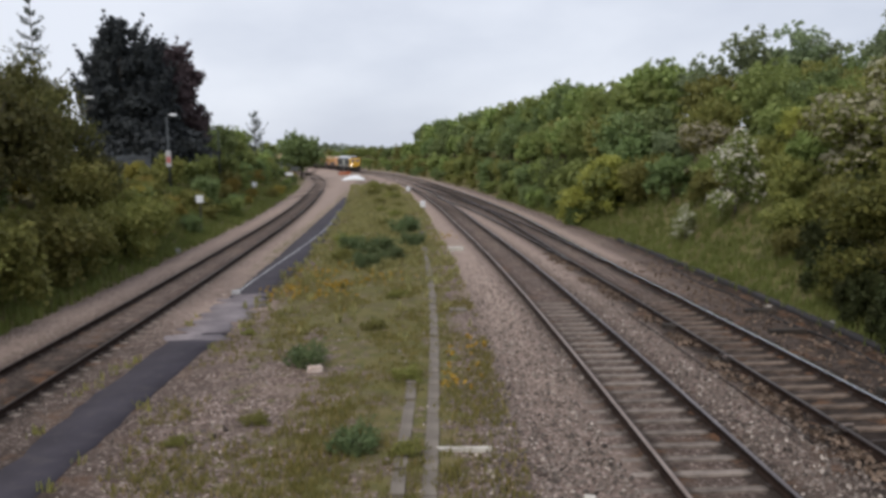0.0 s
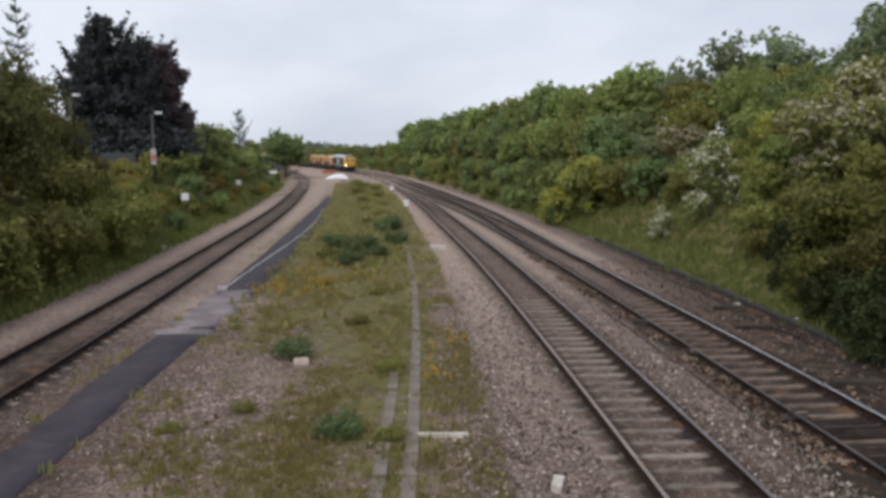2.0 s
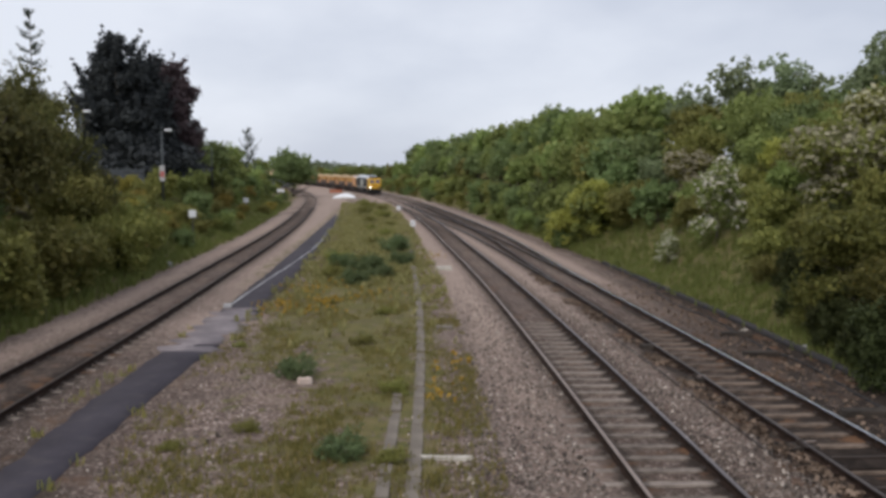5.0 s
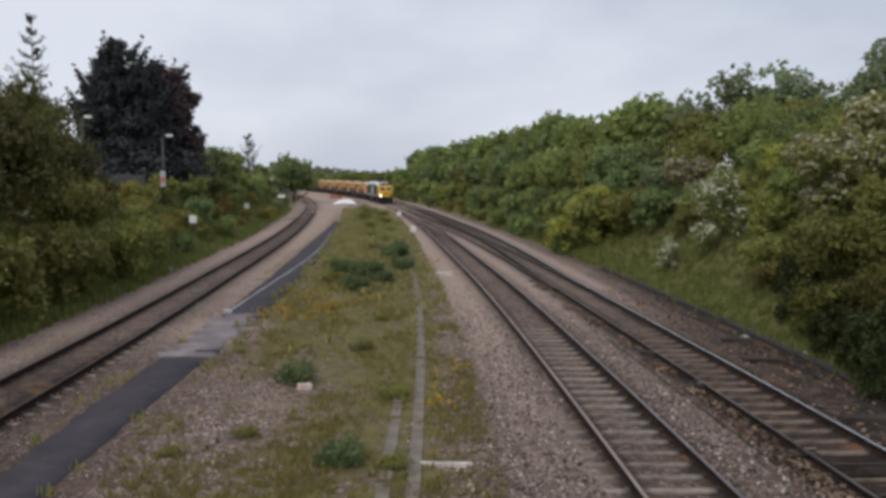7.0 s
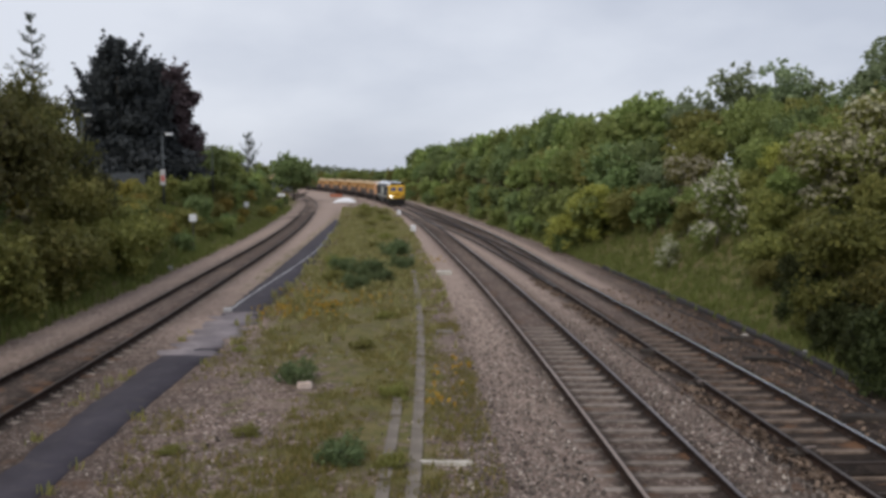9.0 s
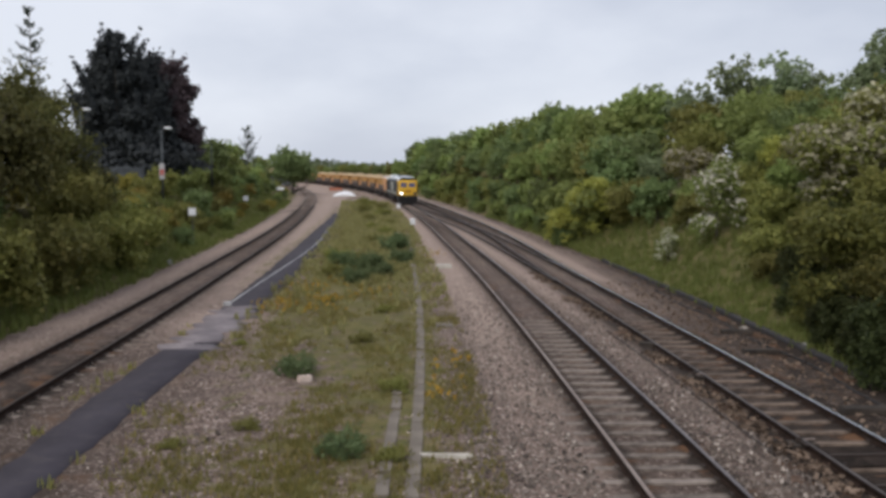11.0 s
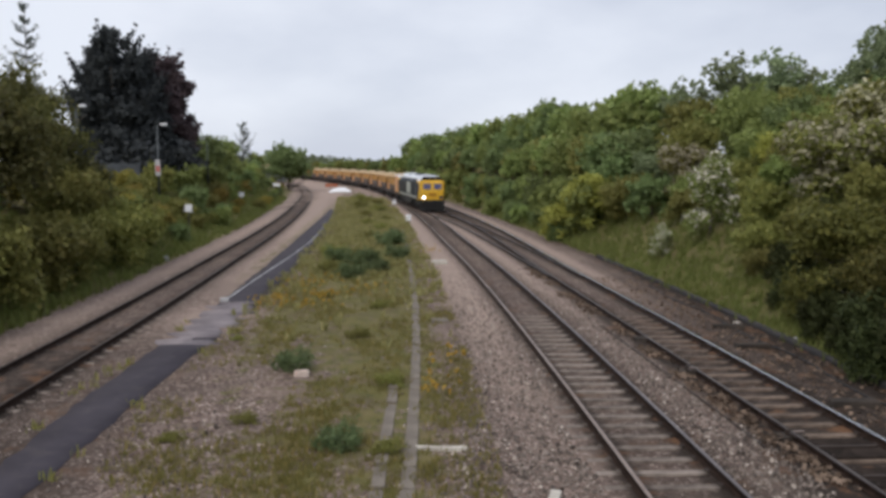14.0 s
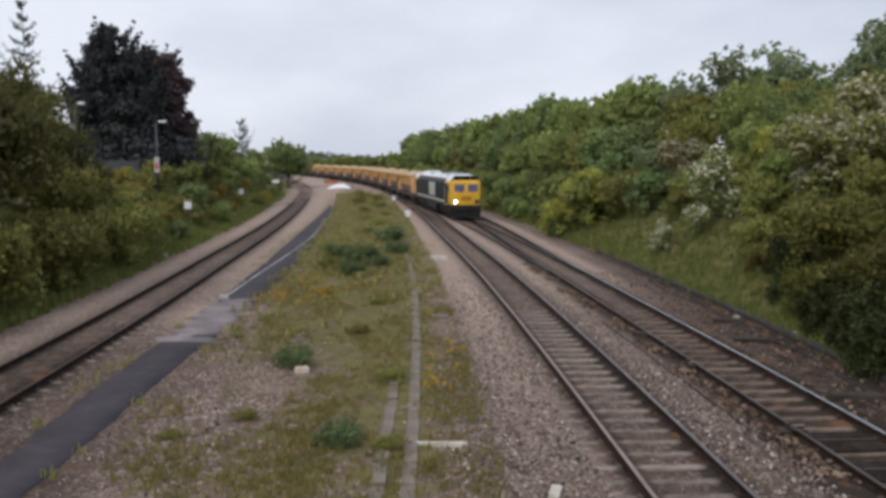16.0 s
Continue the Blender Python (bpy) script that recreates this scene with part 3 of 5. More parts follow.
def quads(name, verts, material, parent=None):
    me = bpy.data.meshes.new(name)
    n = len(verts) // 4
    me.vertices.add(4 * n)
    me.vertices.foreach_set("co", np.asarray(verts, np.float32).ravel())
    me.loops.add(4 * n)
    me.loops.foreach_set("vertex_index", np.arange(4 * n, dtype=np.int32))
    me.polygons.add(n)
    me.polygons.foreach_set("loop_start", np.arange(0, 4 * n, 4, dtype=np.int32))
    me.update(calc_edges=True)
    me.materials.append(material)
    ob = new(name, me)
    ob.parent = parent
    return ob


def crown_blobs(rng, size, k, spread=0.74, small=0.34, base=0.0, skirt=0):
    """Uneven clumps of many sizes that make up a crown."""
    a, b, c = size
    out = []
    for i in range(int(k * 1.9)):
        d = rng.normal(size=3)
        d /= np.linalg.norm(d)
        if d[2] < -0.45:
            d[2] *= -0.6
        s = spread * rng.uniform(0.42, 1.12)
        r = small * (a + b + c) / 3 * float(np.clip(rng.lognormal(-0.42, 0.42), 0.28, 1.3))
        out.append((d[0] * a * s, d[1] * b * s, base + c + d[2] * c * s, r))
    out.append((0, 0, base + c, 0.62 * min(a, b, c)))
    for i in range(skirt):
        t = rng.uniform(0, 6.283)
        f = rng.uniform(0.3, 0.86)
        r = small * (a + b + c) / 3 * rng.uniform(0.5, 0.9)
        out.append((math.cos(t) * a * f, math.sin(t) * b * f, r * 0.6 + c * rng.uniform(0.0, 0.5), r))
    return out


def crown_leaves(rng, blobs, n, size, shoots=0.30):
    """Leaves through and round the clumps, with thin leafy shoots that fray the outline."""
    m = int(n * shoots)
    body = leaves(rng, blobs, n - m, size, 0.25, 0.30)
    b = np.array(blobs, float)
    per = 9
    k = max(m // per, 1)
    pick = rng.integers(0, len(b), k)
    d = rng.normal(size=(k, 3))
    d[:, 2] = np.abs(d[:, 2]) * 0.9 + 0.25
    d /= np.linalg.norm(d, axis=1, keepdims=True)
    foot = b[pick, :3] + d * (b[pick, 3] * 0.8)[:, None]
    reach = b[pick, 3] * rng.uniform(0.35, 1.0, k)
    f = np.linspace(0.1, 1.0, per)
    tips = (foot[:, None] + d[:, None] * (reach[:, None] * f[None])[:, :, None] + rng.normal(size=(k, per, 3)) * size * 0.35).reshape(-1, 3)
    spots = np.concatenate([tips, np.full((len(tips), 1), size * 0.3)], 1)
    return np.concatenate([body, leaves(rng, spots, len(tips), size * 0.85, 0.2)])


def limbs(rng, top, reach, girth, count=6, lean=0.0):
    """A tapered trunk with forking limbs, up to height top."""
    bm = bmesh.new()
    x = y = 0.0
    pts = [Vector((0, 0, -0.25))]
    for i in range(1, 5):
        x += rng.uniform(-0.12, 0.12) + lean * 0.25
        y += rng.uniform(-0.12, 0.12)
        pts.append(Vector((x, y, top * i / 4.6)))
    for i in range(4):
        tube(pts[i], pts[i + 1], girth * (1 - 0.2 * i), girth * (0.8 - 0.2 * i), 8, bm)
    for _ in range(count):
        i = rng.integers(1, 5)
        a = pts[i] - Vector((0, 0, rng.uniform(0, top * 0.1)))
        t = rng.uniform(0, 6.28)
        rr = reach * rng.uniform(0.5, 0.9)
        mid = a + Vector((math.cos(t) * rr * 0.5, math.sin(t) * rr * 0.5, top * 0.11))
        end = a + Vector((math.cos(t) * rr, math.sin(t) * rr, top * rng.uniform(0.16, 0.3)))
        tube(a, mid, girth * 0.42, girth * 0.28, 6, bm)
        tube(mid, end, girth * 0.28, girth * 0.08, 6, bm)
    return bm


KINDS = {}


def plant_kind(key, seed, size, k, n, leaf, mat, trunk=0.0, girth=0.1, name="bush", label="", category="bush", spread=0.74, small=0.34, flower=None, flowers=0, count=6):
    """Notes how a plant of this kind is made; plant() builds and places it."""
    KINDS[key] = dict(seed=seed, size=size, k=k, n=n, leaf=leaf, mat=mat, trunk=trunk, girth=girth, name=name, label=label, category=category, spread=spread, small=small, flower=flower, flowers=flowers, count=count, first=None)


def plant(key, x, y, scale=1.0, turn=0.0, label="", sink=0.1, group="", tall=1.0, full=False):
    """Places a plant of that kind on the ground at x, y."""
    # farther plants carry fewer, larger leaves
    tier, share, grow = ("", 1, 1) if y < 52 or full else ("_far", 0.30, 1.5) if y < 105 else ("_distant", 0.13, 2.1)
    if key + tier not in KINDS:
        q = dict(KINDS[key])
        q.update(n=int(q["n"] * share), leaf=q["leaf"] * grow, flowers=int(q["flowers"] * share), first=None)
        KINDS[key + tier] = q
    q = KINDS[key + tier]
    m = pose(x, y, gz(x, y) - sink, 0, 0, turn) @ Matrix.Diagonal((scale, scale, scale * tall, 1))
    if q["first"] is None:
        rng = np.random.default_rng(q["seed"])
        t = new(q["name"])
        t.empty_display_size = 0.3
        blobs = crown_blobs(rng, q["size"], q["k"], q["spread"], q["small"], q["trunk"], 0 if q["category"] == "tree" else q["k"] // 2)
        top = q["trunk"] + q["size"][2] * 1.5
        part("trunk" if q["category"] == "tree" else "stem", limbs(rng, top, q["size"][0], q["girth"], q["count"]), M["bark"], t, smooth=True)
        quads("crown", crown_leaves(rng, blobs, q["n"], q["leaf"]), M[q["mat"]], t)
        if q["flower"]:
            big = [(bx, by, bz + 0.1 * r, r * 1.04) for bx, by, bz, r in blobs]
            quads("blossom", leaves(rng, big, q["flowers"], q["leaf"] * 0.95, 0.7), M[q["flower"]], t)
        q["first"] = t
        t.matrix_basis = m
    else:
        t = copy_thing(q["first"], Matrix())
        t.matrix_basis = m
    tagged(t, label or q["label"], q["category"], group or q["name"] + "s on the banks")
    return t


plant_kind("bush_mid", 1, (2.2, 2.1, 1.7), 26, 4600, 0.217, "leaf_mid", 0.2, 0.06, "bush", "dense green bush on the railway bank", "bush")
plant_kind("bush_olive", 2, (2.0, 2.2, 1.5), 26, 4600, 0.205, "leaf_olive", 0.15, 0.06, "bush", "dull olive-green bush on the railway bank", "bush")
plant_kind("bush_dark", 3, (2.0, 2.0, 1.6), 24, 4500, 0.202, "leaf_dark", 0.1, 0.06, "bush", "dark green bush on the railway bank", "bush")
plant_kind("bush_yellow", 4, (2.2, 2.0, 1.8), 26, 5200, 0.197, "leaf_yellow", 0.3, 0.06, "bush", "bright yellow-green bush at the foot of the bank", "bush")
plant_kind("bush_grey", 5, (2.0, 2.0, 1.7), 24, 4400, 0.208, "leaf_grey", 0.2, 0.06, "bush", "grey-green willow bush on the bank", "bush")
plant_kind("tree_mid", 11, (3.2, 3.2, 3.5), 46, 8600, 0.269, "leaf_mid", 0.3, 0.16, "tree", "leafy green tree on top of the bank", "tree", small=0.24)
plant_kind("tree_dark", 12, (3.0, 3.2, 3.4), 46, 8200, 0.269, "leaf_dark", 0.3, 0.16, "tree", "dense dark green tree on the bank", "tree", small=0.30)
plant_kind("tree_olive", 13, (3.1, 3.0, 3.3), 46, 8200, 0.269, "leaf_olive", 0.3, 0.16, "tree", "olive-green tree on the bank", "tree", small=0.30)
plant_kind("tree_open", 14, (2.5, 2.5, 3.9), 70, 7500, 0.20, "leaf_grey", 0.7, 0.15, "tree", "tall airy grey-green tree with gaps in its crown", "tree", spread=0.92, small=0.19, count=14)
plant_kind("hawthorn_pale", 15, (2.5, 2.5, 2.2), 30, 5500, 0.192, "leaf_olive", 0.2, 0.10, "hawthorn", "hawthorn bush covered in faded white blossom", "hawthorn", small=0.27, flower="blossom_pink", flowers=3000)
plant_kind("hawthorn_white", 16, (1.4, 1.4, 1.7), 26, 4200, 0.13, "leaf_mid", 0.1, 0.07, "hawthorn", "small hawthorn with clear white blossom", "hawthorn", spread=0.85, small=0.25, flower="blossom", flowers=1300)
plant_kind("shrub_low", 17, (0.85, 0.85, 0.34), 22, 2100, 0.075, "leaf_shrub", 0.0, 0.025, "shrub", "low dark green shrub in the weedy grass", "shrub")
plant_kind("shrub_olive", 18, (0.8, 0.85, 0.28), 20, 1500, 0.075, "leaf_olive", 0.0, 0.025, "shrub", "low green weedy shrub in the grass", "shrub")
plant_kind("copper", 20, (3.6, 3.6, 5.4), 50, 15000, 0.34, "leaf_copper", 0.8, 0.28, "tree", "tall dark copper-leaved tree", "tree", small=0.24, count=10)
plant_kind("bush_cypress", 24, (2.2, 2.2, 2.0), 26, 6500, 0.22, "leaf_conifer", 0.0, 0.06, "bush", "dark evergreen bush under the cypress trees", "bush")
plant_kind("bush_near", 23, (2.1, 2.2, 1.6), 34, 9600, 0.141, "leaf_shade", 0.45, 0.06, "bush", "dull olive-green bush over the foot of the bank", "bush", small=0.29)
# foot-of-bank bushes: shade beneath the canopy is put into their leaves
plant_kind("bush_low", 25, (2.0, 2.0, 1.5), 28, 4900, 0.165, "leaf_shaded_foot", 0.05, 0.05, "bush", "bush at the foot of the bank, leaves coloured dark as shade", "bush", small=0.30)
plant_kind("bush_verge", 26, (2.1, 2.1, 1.6), 26, 5400, 0.175, "leaf_olive", 0.1, 0.06, "bush", "dull olive bush on the verge", "bush")
plant_kind("round_tree", 28, (3.0, 3.0, 3.0), 40, 9000, 0.34, "leaf_dark", 0.3, 0.16, "tree", "round dense green tree", "tree", spread=0.66, small=0.30)
plant_kind("bush_rusty", 27, (2.1, 2.0, 1.5), 26, 5000, 0.182, "leaf_rusty", 0.1, 0.06, "bush", "yellowing olive bush on the verge", "bush")
plant_kind("tree_near", 22, (3.2, 3.2, 3.4), 44, 9800, 0.193, "leaf_verge", 0.8, 0.16, "tree", "tall dull olive tree at the edge of the verge", "tree", small=0.27)

# right bank, near: big bushes over the cess, bush_low in painted shade
for key, x, y, s, r, tall in (
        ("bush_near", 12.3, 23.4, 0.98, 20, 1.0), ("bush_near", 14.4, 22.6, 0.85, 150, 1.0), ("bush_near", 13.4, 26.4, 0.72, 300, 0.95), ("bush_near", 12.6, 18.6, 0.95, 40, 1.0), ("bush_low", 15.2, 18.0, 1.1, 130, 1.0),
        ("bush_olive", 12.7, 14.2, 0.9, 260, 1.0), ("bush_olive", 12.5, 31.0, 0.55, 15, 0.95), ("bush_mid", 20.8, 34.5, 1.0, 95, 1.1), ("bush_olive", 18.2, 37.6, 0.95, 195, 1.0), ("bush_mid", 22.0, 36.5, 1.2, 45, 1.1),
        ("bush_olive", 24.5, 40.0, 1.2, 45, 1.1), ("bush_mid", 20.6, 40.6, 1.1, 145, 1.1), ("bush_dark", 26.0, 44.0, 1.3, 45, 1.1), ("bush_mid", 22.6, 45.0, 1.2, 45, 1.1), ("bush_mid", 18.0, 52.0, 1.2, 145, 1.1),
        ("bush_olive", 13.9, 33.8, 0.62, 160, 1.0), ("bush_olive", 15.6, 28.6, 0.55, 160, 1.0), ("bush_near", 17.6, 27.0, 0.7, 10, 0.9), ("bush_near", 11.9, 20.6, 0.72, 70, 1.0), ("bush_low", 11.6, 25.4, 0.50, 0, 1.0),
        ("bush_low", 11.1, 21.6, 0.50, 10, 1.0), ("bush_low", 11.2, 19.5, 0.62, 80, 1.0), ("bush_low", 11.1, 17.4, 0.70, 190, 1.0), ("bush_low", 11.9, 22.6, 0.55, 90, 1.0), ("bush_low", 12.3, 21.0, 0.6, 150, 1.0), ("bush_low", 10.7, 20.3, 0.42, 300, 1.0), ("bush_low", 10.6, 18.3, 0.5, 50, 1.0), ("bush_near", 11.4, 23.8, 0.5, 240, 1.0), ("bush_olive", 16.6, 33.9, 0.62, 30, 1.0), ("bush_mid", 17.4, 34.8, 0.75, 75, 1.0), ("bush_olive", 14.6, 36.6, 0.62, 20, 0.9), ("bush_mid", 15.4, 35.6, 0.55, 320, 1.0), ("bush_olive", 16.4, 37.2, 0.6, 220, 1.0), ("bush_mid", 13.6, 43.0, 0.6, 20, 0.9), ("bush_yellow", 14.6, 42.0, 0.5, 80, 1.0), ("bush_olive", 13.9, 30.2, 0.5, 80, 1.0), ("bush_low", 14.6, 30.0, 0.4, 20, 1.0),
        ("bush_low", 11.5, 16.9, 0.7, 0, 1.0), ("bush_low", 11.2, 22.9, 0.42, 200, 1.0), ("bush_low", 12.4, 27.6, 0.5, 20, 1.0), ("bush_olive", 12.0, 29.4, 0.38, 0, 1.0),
        ("bush_mid", 18.2, 44.6, 0.95, 0, 1.0), ("bush_olive", 20.2, 48.6, 1.0, 60, 1.0), ("bush_mid", 16.9, 41.6, 0.85, 120, 1.0), ("bush_olive", 14.9, 40.6, 0.68, 45, 1.0), ("bush_yellow", 16.4, 39.4, 0.55, 45, 1.25),
        ("bush_dark", 12.2, 46.0, 0.85, 75, 1.0), ("bush_olive", 11.6, 49.4, 0.95, 15, 1.0), ("bush_olive", 12.9, 41.6, 0.6, 115, 0.9), ("bush_grey", 13.6, 50.0, 0.9, 15, 1.0)):
    plant(key, x, y, s, r, tall=tall)
plant("hawthorn_pale", 15.6, 31.9, 1.0, 30, tall=0.86)
plant("hawthorn_pale", 18.3, 32.8, 1.05, 130, tall=0.86)
plant("hawthorn_pale", 14.1, 45.2, 0.86, 250, tall=0.92)
plant("hawthorn_white", 12.75, 37.2, 1.02, 20, tall=1.08)
plant("hawthorn_white", 10.75, 38.3, 0.5, 200, "small blossoming hawthorn low on the grassy bank")
plant("bush_yellow", 9.75, 51.8, 1.0, 100)
plant("bush_yellow", 7.9, 52.6, 0.72, 190)
for x, y, s, r, key in ((21.8, 40.0, 0.88, 0, "tree_open"), (24.4, 41.5, 1.0, 70, "tree_open"), (21.0, 37.5, 0.72, 200, "tree_dark"), (24.5, 37.0, 0.8, 100, "tree_mid"), (17.6, 58.0, 0.80, 40, "tree_open"), (21.0, 58.0, 1.0, 150, "tree_open"),
                        (24.0, 58.5, 1.0, 260, "tree_open"), (26.6, 60.0, 0.95, 330, "tree_open"), (15.0, 47.8, 0.66, 60, "tree_olive"), (18.6, 47.5, 0.74, 10, "tree_mid"), (21.5, 48.5, 0.76, 250, "tree_olive"), (24.5, 49.5, 0.8, 20, "tree_dark"),
                        (16.5, 53.5, 0.78, 330, "tree_olive"), (15.2, 62.0, 0.85, 20, "tree_open"), (28.5, 52.0, 0.85, 80, "tree_dark"), (20.2, 53.0, 0.85, 180, "tree_mid"), (23.6, 54.0, 0.82, 90, "tree_olive"), (13.2, 53.0, 0.74, 140, "tree_dark"),
                        (12.0, 57.5, 0.8, 40, "tree_mid"), (18.8, 42.0, 0.6, 140, "tree_dark"), (21.0, 43.5, 0.66, 140, "tree_olive"), (13.8, 60.0, 0.95, 240, "tree_mid"), (18.0, 38.5, 0.5, 240, "tree_mid")):
    plant(key, x, y, s, r)

# right bank, along the curve: a belt of trees with bushes at their feet
rnd = random.Random(7)
y = 53.0
while y < 300:
    toe = float(BANK_R(y))
    for off, keys, lo, hi in ((0.6, ("bush_dark", "bush_mid", "bush_olive"), 0.30, 0.62), (2.4, ("bush_mid", "bush_olive", "bush_dark", "bush_mid"), 0.7, 1.1), (4.6, ("tree_mid", "tree_dark", "tree_olive", "tree_mid"), 0.70, 0.92), (8.6, ("tree_mid", "tree_dark", "tree_mid"), 0.92, 1.16)):
        if off > 5 and (y < 60 or y > 195):
            continue
        yy = y + rnd.uniform(-1.2, 1.2)
        k = rnd.choice(keys)
        s = rnd.uniform(lo, hi) * (1 - 0.25 * float(step(165, 230, yy)))
        plant(k, float(BANK_R(yy)) + off + rnd.uniform(-0.5, 0.8), yy, s, rnd.uniform(0, 360), sink=0.1 if off < 3 else 0.25)
    y += 3.7 + y * 0.012

# left bank, near: tall bushes and small trees
for key, x, y, s, r, tall in (
        ("tree_near", -17.0, 29.5, 0.92, 40, 1.08), ("tree_near", -17.0, 25.6, 0.86, 70, 1.1), ("tree_near", -19.4, 38.0, 0.80, 170, 1.1), ("tree_near", -18.0, 39.0, 0.58, 10, 1.1), ("tree_near", -21.6, 40.5, 0.9, 130, 1.1), ("tree_near", -20.4, 29.0, 1.0, 270, 1.1), ("bush_verge", -15.4, 36.6, 0.85, 70, 1.1), ("bush_olive", -16.0, 39.6, 0.85, 170, 1.1), ("bush_verge", -17.6, 36.0, 1.0, 270, 1.2), ("bush_olive", -17.2, 44.0, 0.72, 30, 1.0), ("bush_verge", -18.0, 47.6, 0.58, 130, 1.0), ("bush_verge", -19.0, 41.0, 0.9, 130, 1.0), ("bush_olive", -21.4, 55.0, 0.64, 230, 1.0), ("bush_verge", -18.0, 60.0, 0.36, 230, 1.0), ("tree_near", -18.8, 32.0, 0.85, 140, 1.0), ("bush_verge", -15.0, 25.4, 0.95, 20, 1.0), ("bush_olive", -15.4, 28.8, 0.95, 80, 1.0), ("bush_verge", -15.2, 31.4, 0.78, 250, 1.0),
        ("bush_verge", -16.2, 34.0, 0.8, 300, 1.0), ("bush_verge", -14.8, 22.2, 0.85, 190, 1.0), ("bush_olive", -16.6, 37.2, 0.72, 10, 1.0), ("bush_rusty", -18.6, 43.0, 0.58, 50, 0.85), ("bush_olive", -17.4, 40.6, 0.68, 150, 0.9),
        ("bush_olive", -20.0, 46.0, 0.60, 90, 0.85), ("bush_verge", -20.2, 51.0, 0.60, 60, 0.85), ("bush_rusty", -21.0, 49.5, 0.56, 220, 0.8), ("bush_verge", -18.6, 52.0, 0.42, 10, 0.9), ("bush_verge", -19.4, 58.0, 0.48, 30, 0.9),
        ("bush_dark", -20.6, 63.5, 0.60, 80, 0.95), ("bush_mid", -22.4, 69.0, 0.8, 120, 1.0), ("bush_olive", -21.4, 74.0, 0.65, 160, 0.9), ("bush_mid", -23.4, 80.0, 0.8, 200, 0.95), ("bush_dark", -23.6, 87.0, 0.75, 240, 0.95), ("bush_mid", -25.4, 94.0, 0.9, 280, 1.0),
        ("bush_dark", -26.0, 102.0, 0.8, 320, 1.0), ("bush_mid", -27.6, 110.0, 0.9, 0, 1.0), ("bush_mid", -27.8, 118.0, 0.75, 40, 1.0), ("bush_dark", -29.0, 126.0, 0.5, 80, 1.0), ("bush_mid", -30.4, 136.0, 0.45, 120, 1.0), ("bush_mid", -27.6, 98.0, 1.0, 20, 1.1),
        ("tree_dark", -27.6, 92.0, 0.82, 60, 0.9), ("tree_mid", -29.0, 103.0, 0.82, 160, 0.9), ("tree_olive", -31.0, 112.0, 0.7, 160, 0.9), ("bush_grey", -30.5, 96.0, 1.0, 160, 1.0), ("tree_mid", -34.0, 120.0, 0.7, 260, 0.9), ("bush_olive", -14.6, 18.6, 0.8, 0, 1.0), ("tree_dark", -19.0, 20.0, 0.9, 0, 1.0)):
    plant(key, x, y, s, r, tall=tall)
for x, y, s, r in ((-35.0, 152.0, 0.8, 0), (-38.5, 160.0, 0.9, 200), (-42.0, 172.0, 1.0, 20)):
    plant("bush_dark", x, y, s, r)
plant("round_tree", -29.4, 149.0, 1.6, 30, "round dense green tree beside the curving track", sink=0.9, full=True)
plant("tree_mid", -30.0, 72.5, 0.8, 200)
rnd = random.Random(27)
for i in range(22):
    yy = 165 + i * 8.5
    plant(rnd.choice(("tree_mid", "tree_dark", "bush_mid")), float(BANK_L(yy)) - rnd.uniform(6, 12), yy, rnd.uniform(0.65, 0.9), rnd.uniform(0, 360), tall=0.8)
for x, y, s, r in ((-17.6, 44.5, 0.66, 0), (-19.6, 48.0, 0.62, 90), (-18.5, 50.5, 0.55, 180), (-17.9, 47.0, 0.5, 270), (-21.0, 53.0, 0.6, 30)):
    plant("bush_rusty", x, y, s, r, "yellowing olive-green bush on the verge", tall=0.95)
# the dark conifers and copper beech behind the fence
for x, y, s in ((-25.6, 67.0, 1.0), (-28.2, 66.5, 1.1), (-23.8, 69.0, 0.9), (-30.5, 67.5, 1.1), (-24.4, 72.0, 1.1)):
    plant("bush_cypress", x, y, s, x * 50)
plant("copper", -26.3, 73.5, 1.0, 0, tall=1.06, full=True)
plant("copper", -24.9, 75.0, 0.60, 120, "smaller copper-leaved tree leaning over the fence", tall=0.95, full=True)


def make_conifer(x, y, h, r, seed):
    """A dark cypress: many upswept sprays in tiers round a straight trunk."""
    rng = np.random.default_rng(seed)
    t = thing("conifer", pose(x, y, gz(x, y) - 0.1), "tall dark cypress with ragged pointed tops behind the fence", "conifer", "conifers behind the fence")
    part("trunk", tube((0, 0, -0.2), (0, 0, h * 0.9), 0.3, 0.04, 10), M["bark"], t, smooth=True)
    blobs = []
    for i in range(120):
        f = rng.uniform(0.0, 1.0)
        rad = r * (1 - f ** 2.2) ** 0.6 * rng.uniform(0.6, 1.0)
        a = rng.uniform(0, 6.283)
        blobs.append((math.cos(a) * rad, math.sin(a) * rad, 0.8 + f * (h - 1.2), 0.55 + 0.5 * (1 - f)))
    for i in range(7):
        a = rng.uniform(0, 6.283)
        q = rng.uniform(0.1, 0.4) * r
        for j in range(5):
            blobs.append((math.cos(a) * q, math.sin(a) * q, h * 0.86 + j * 0.45, 0.5 - 0.085 * j))
    for i in range(26):
        f = rng.uniform(0.45, 0.97)
        a = rng.uniform(0, 6.283)
        q = r * (1 - f ** 2.2) ** 0.6
        for j in range(5):
            g = q + 0.22 * j
            blobs.append((math.cos(a) * g, math.sin(a) * g, 0.8 + f * (h - 1.2) + 0.42 * j, 0.46 - 0.08 * j))
    quads("foliage", leaves(rng, blobs, 24000, 0.25, 0.5, 0.35), M["leaf_conifer"], t)
    return t


make_conifer(-28.8, 69.0, 13.6, 3.7, 31)
make_conifer(-30.6, 72.0, 11.8, 3.2, 32)
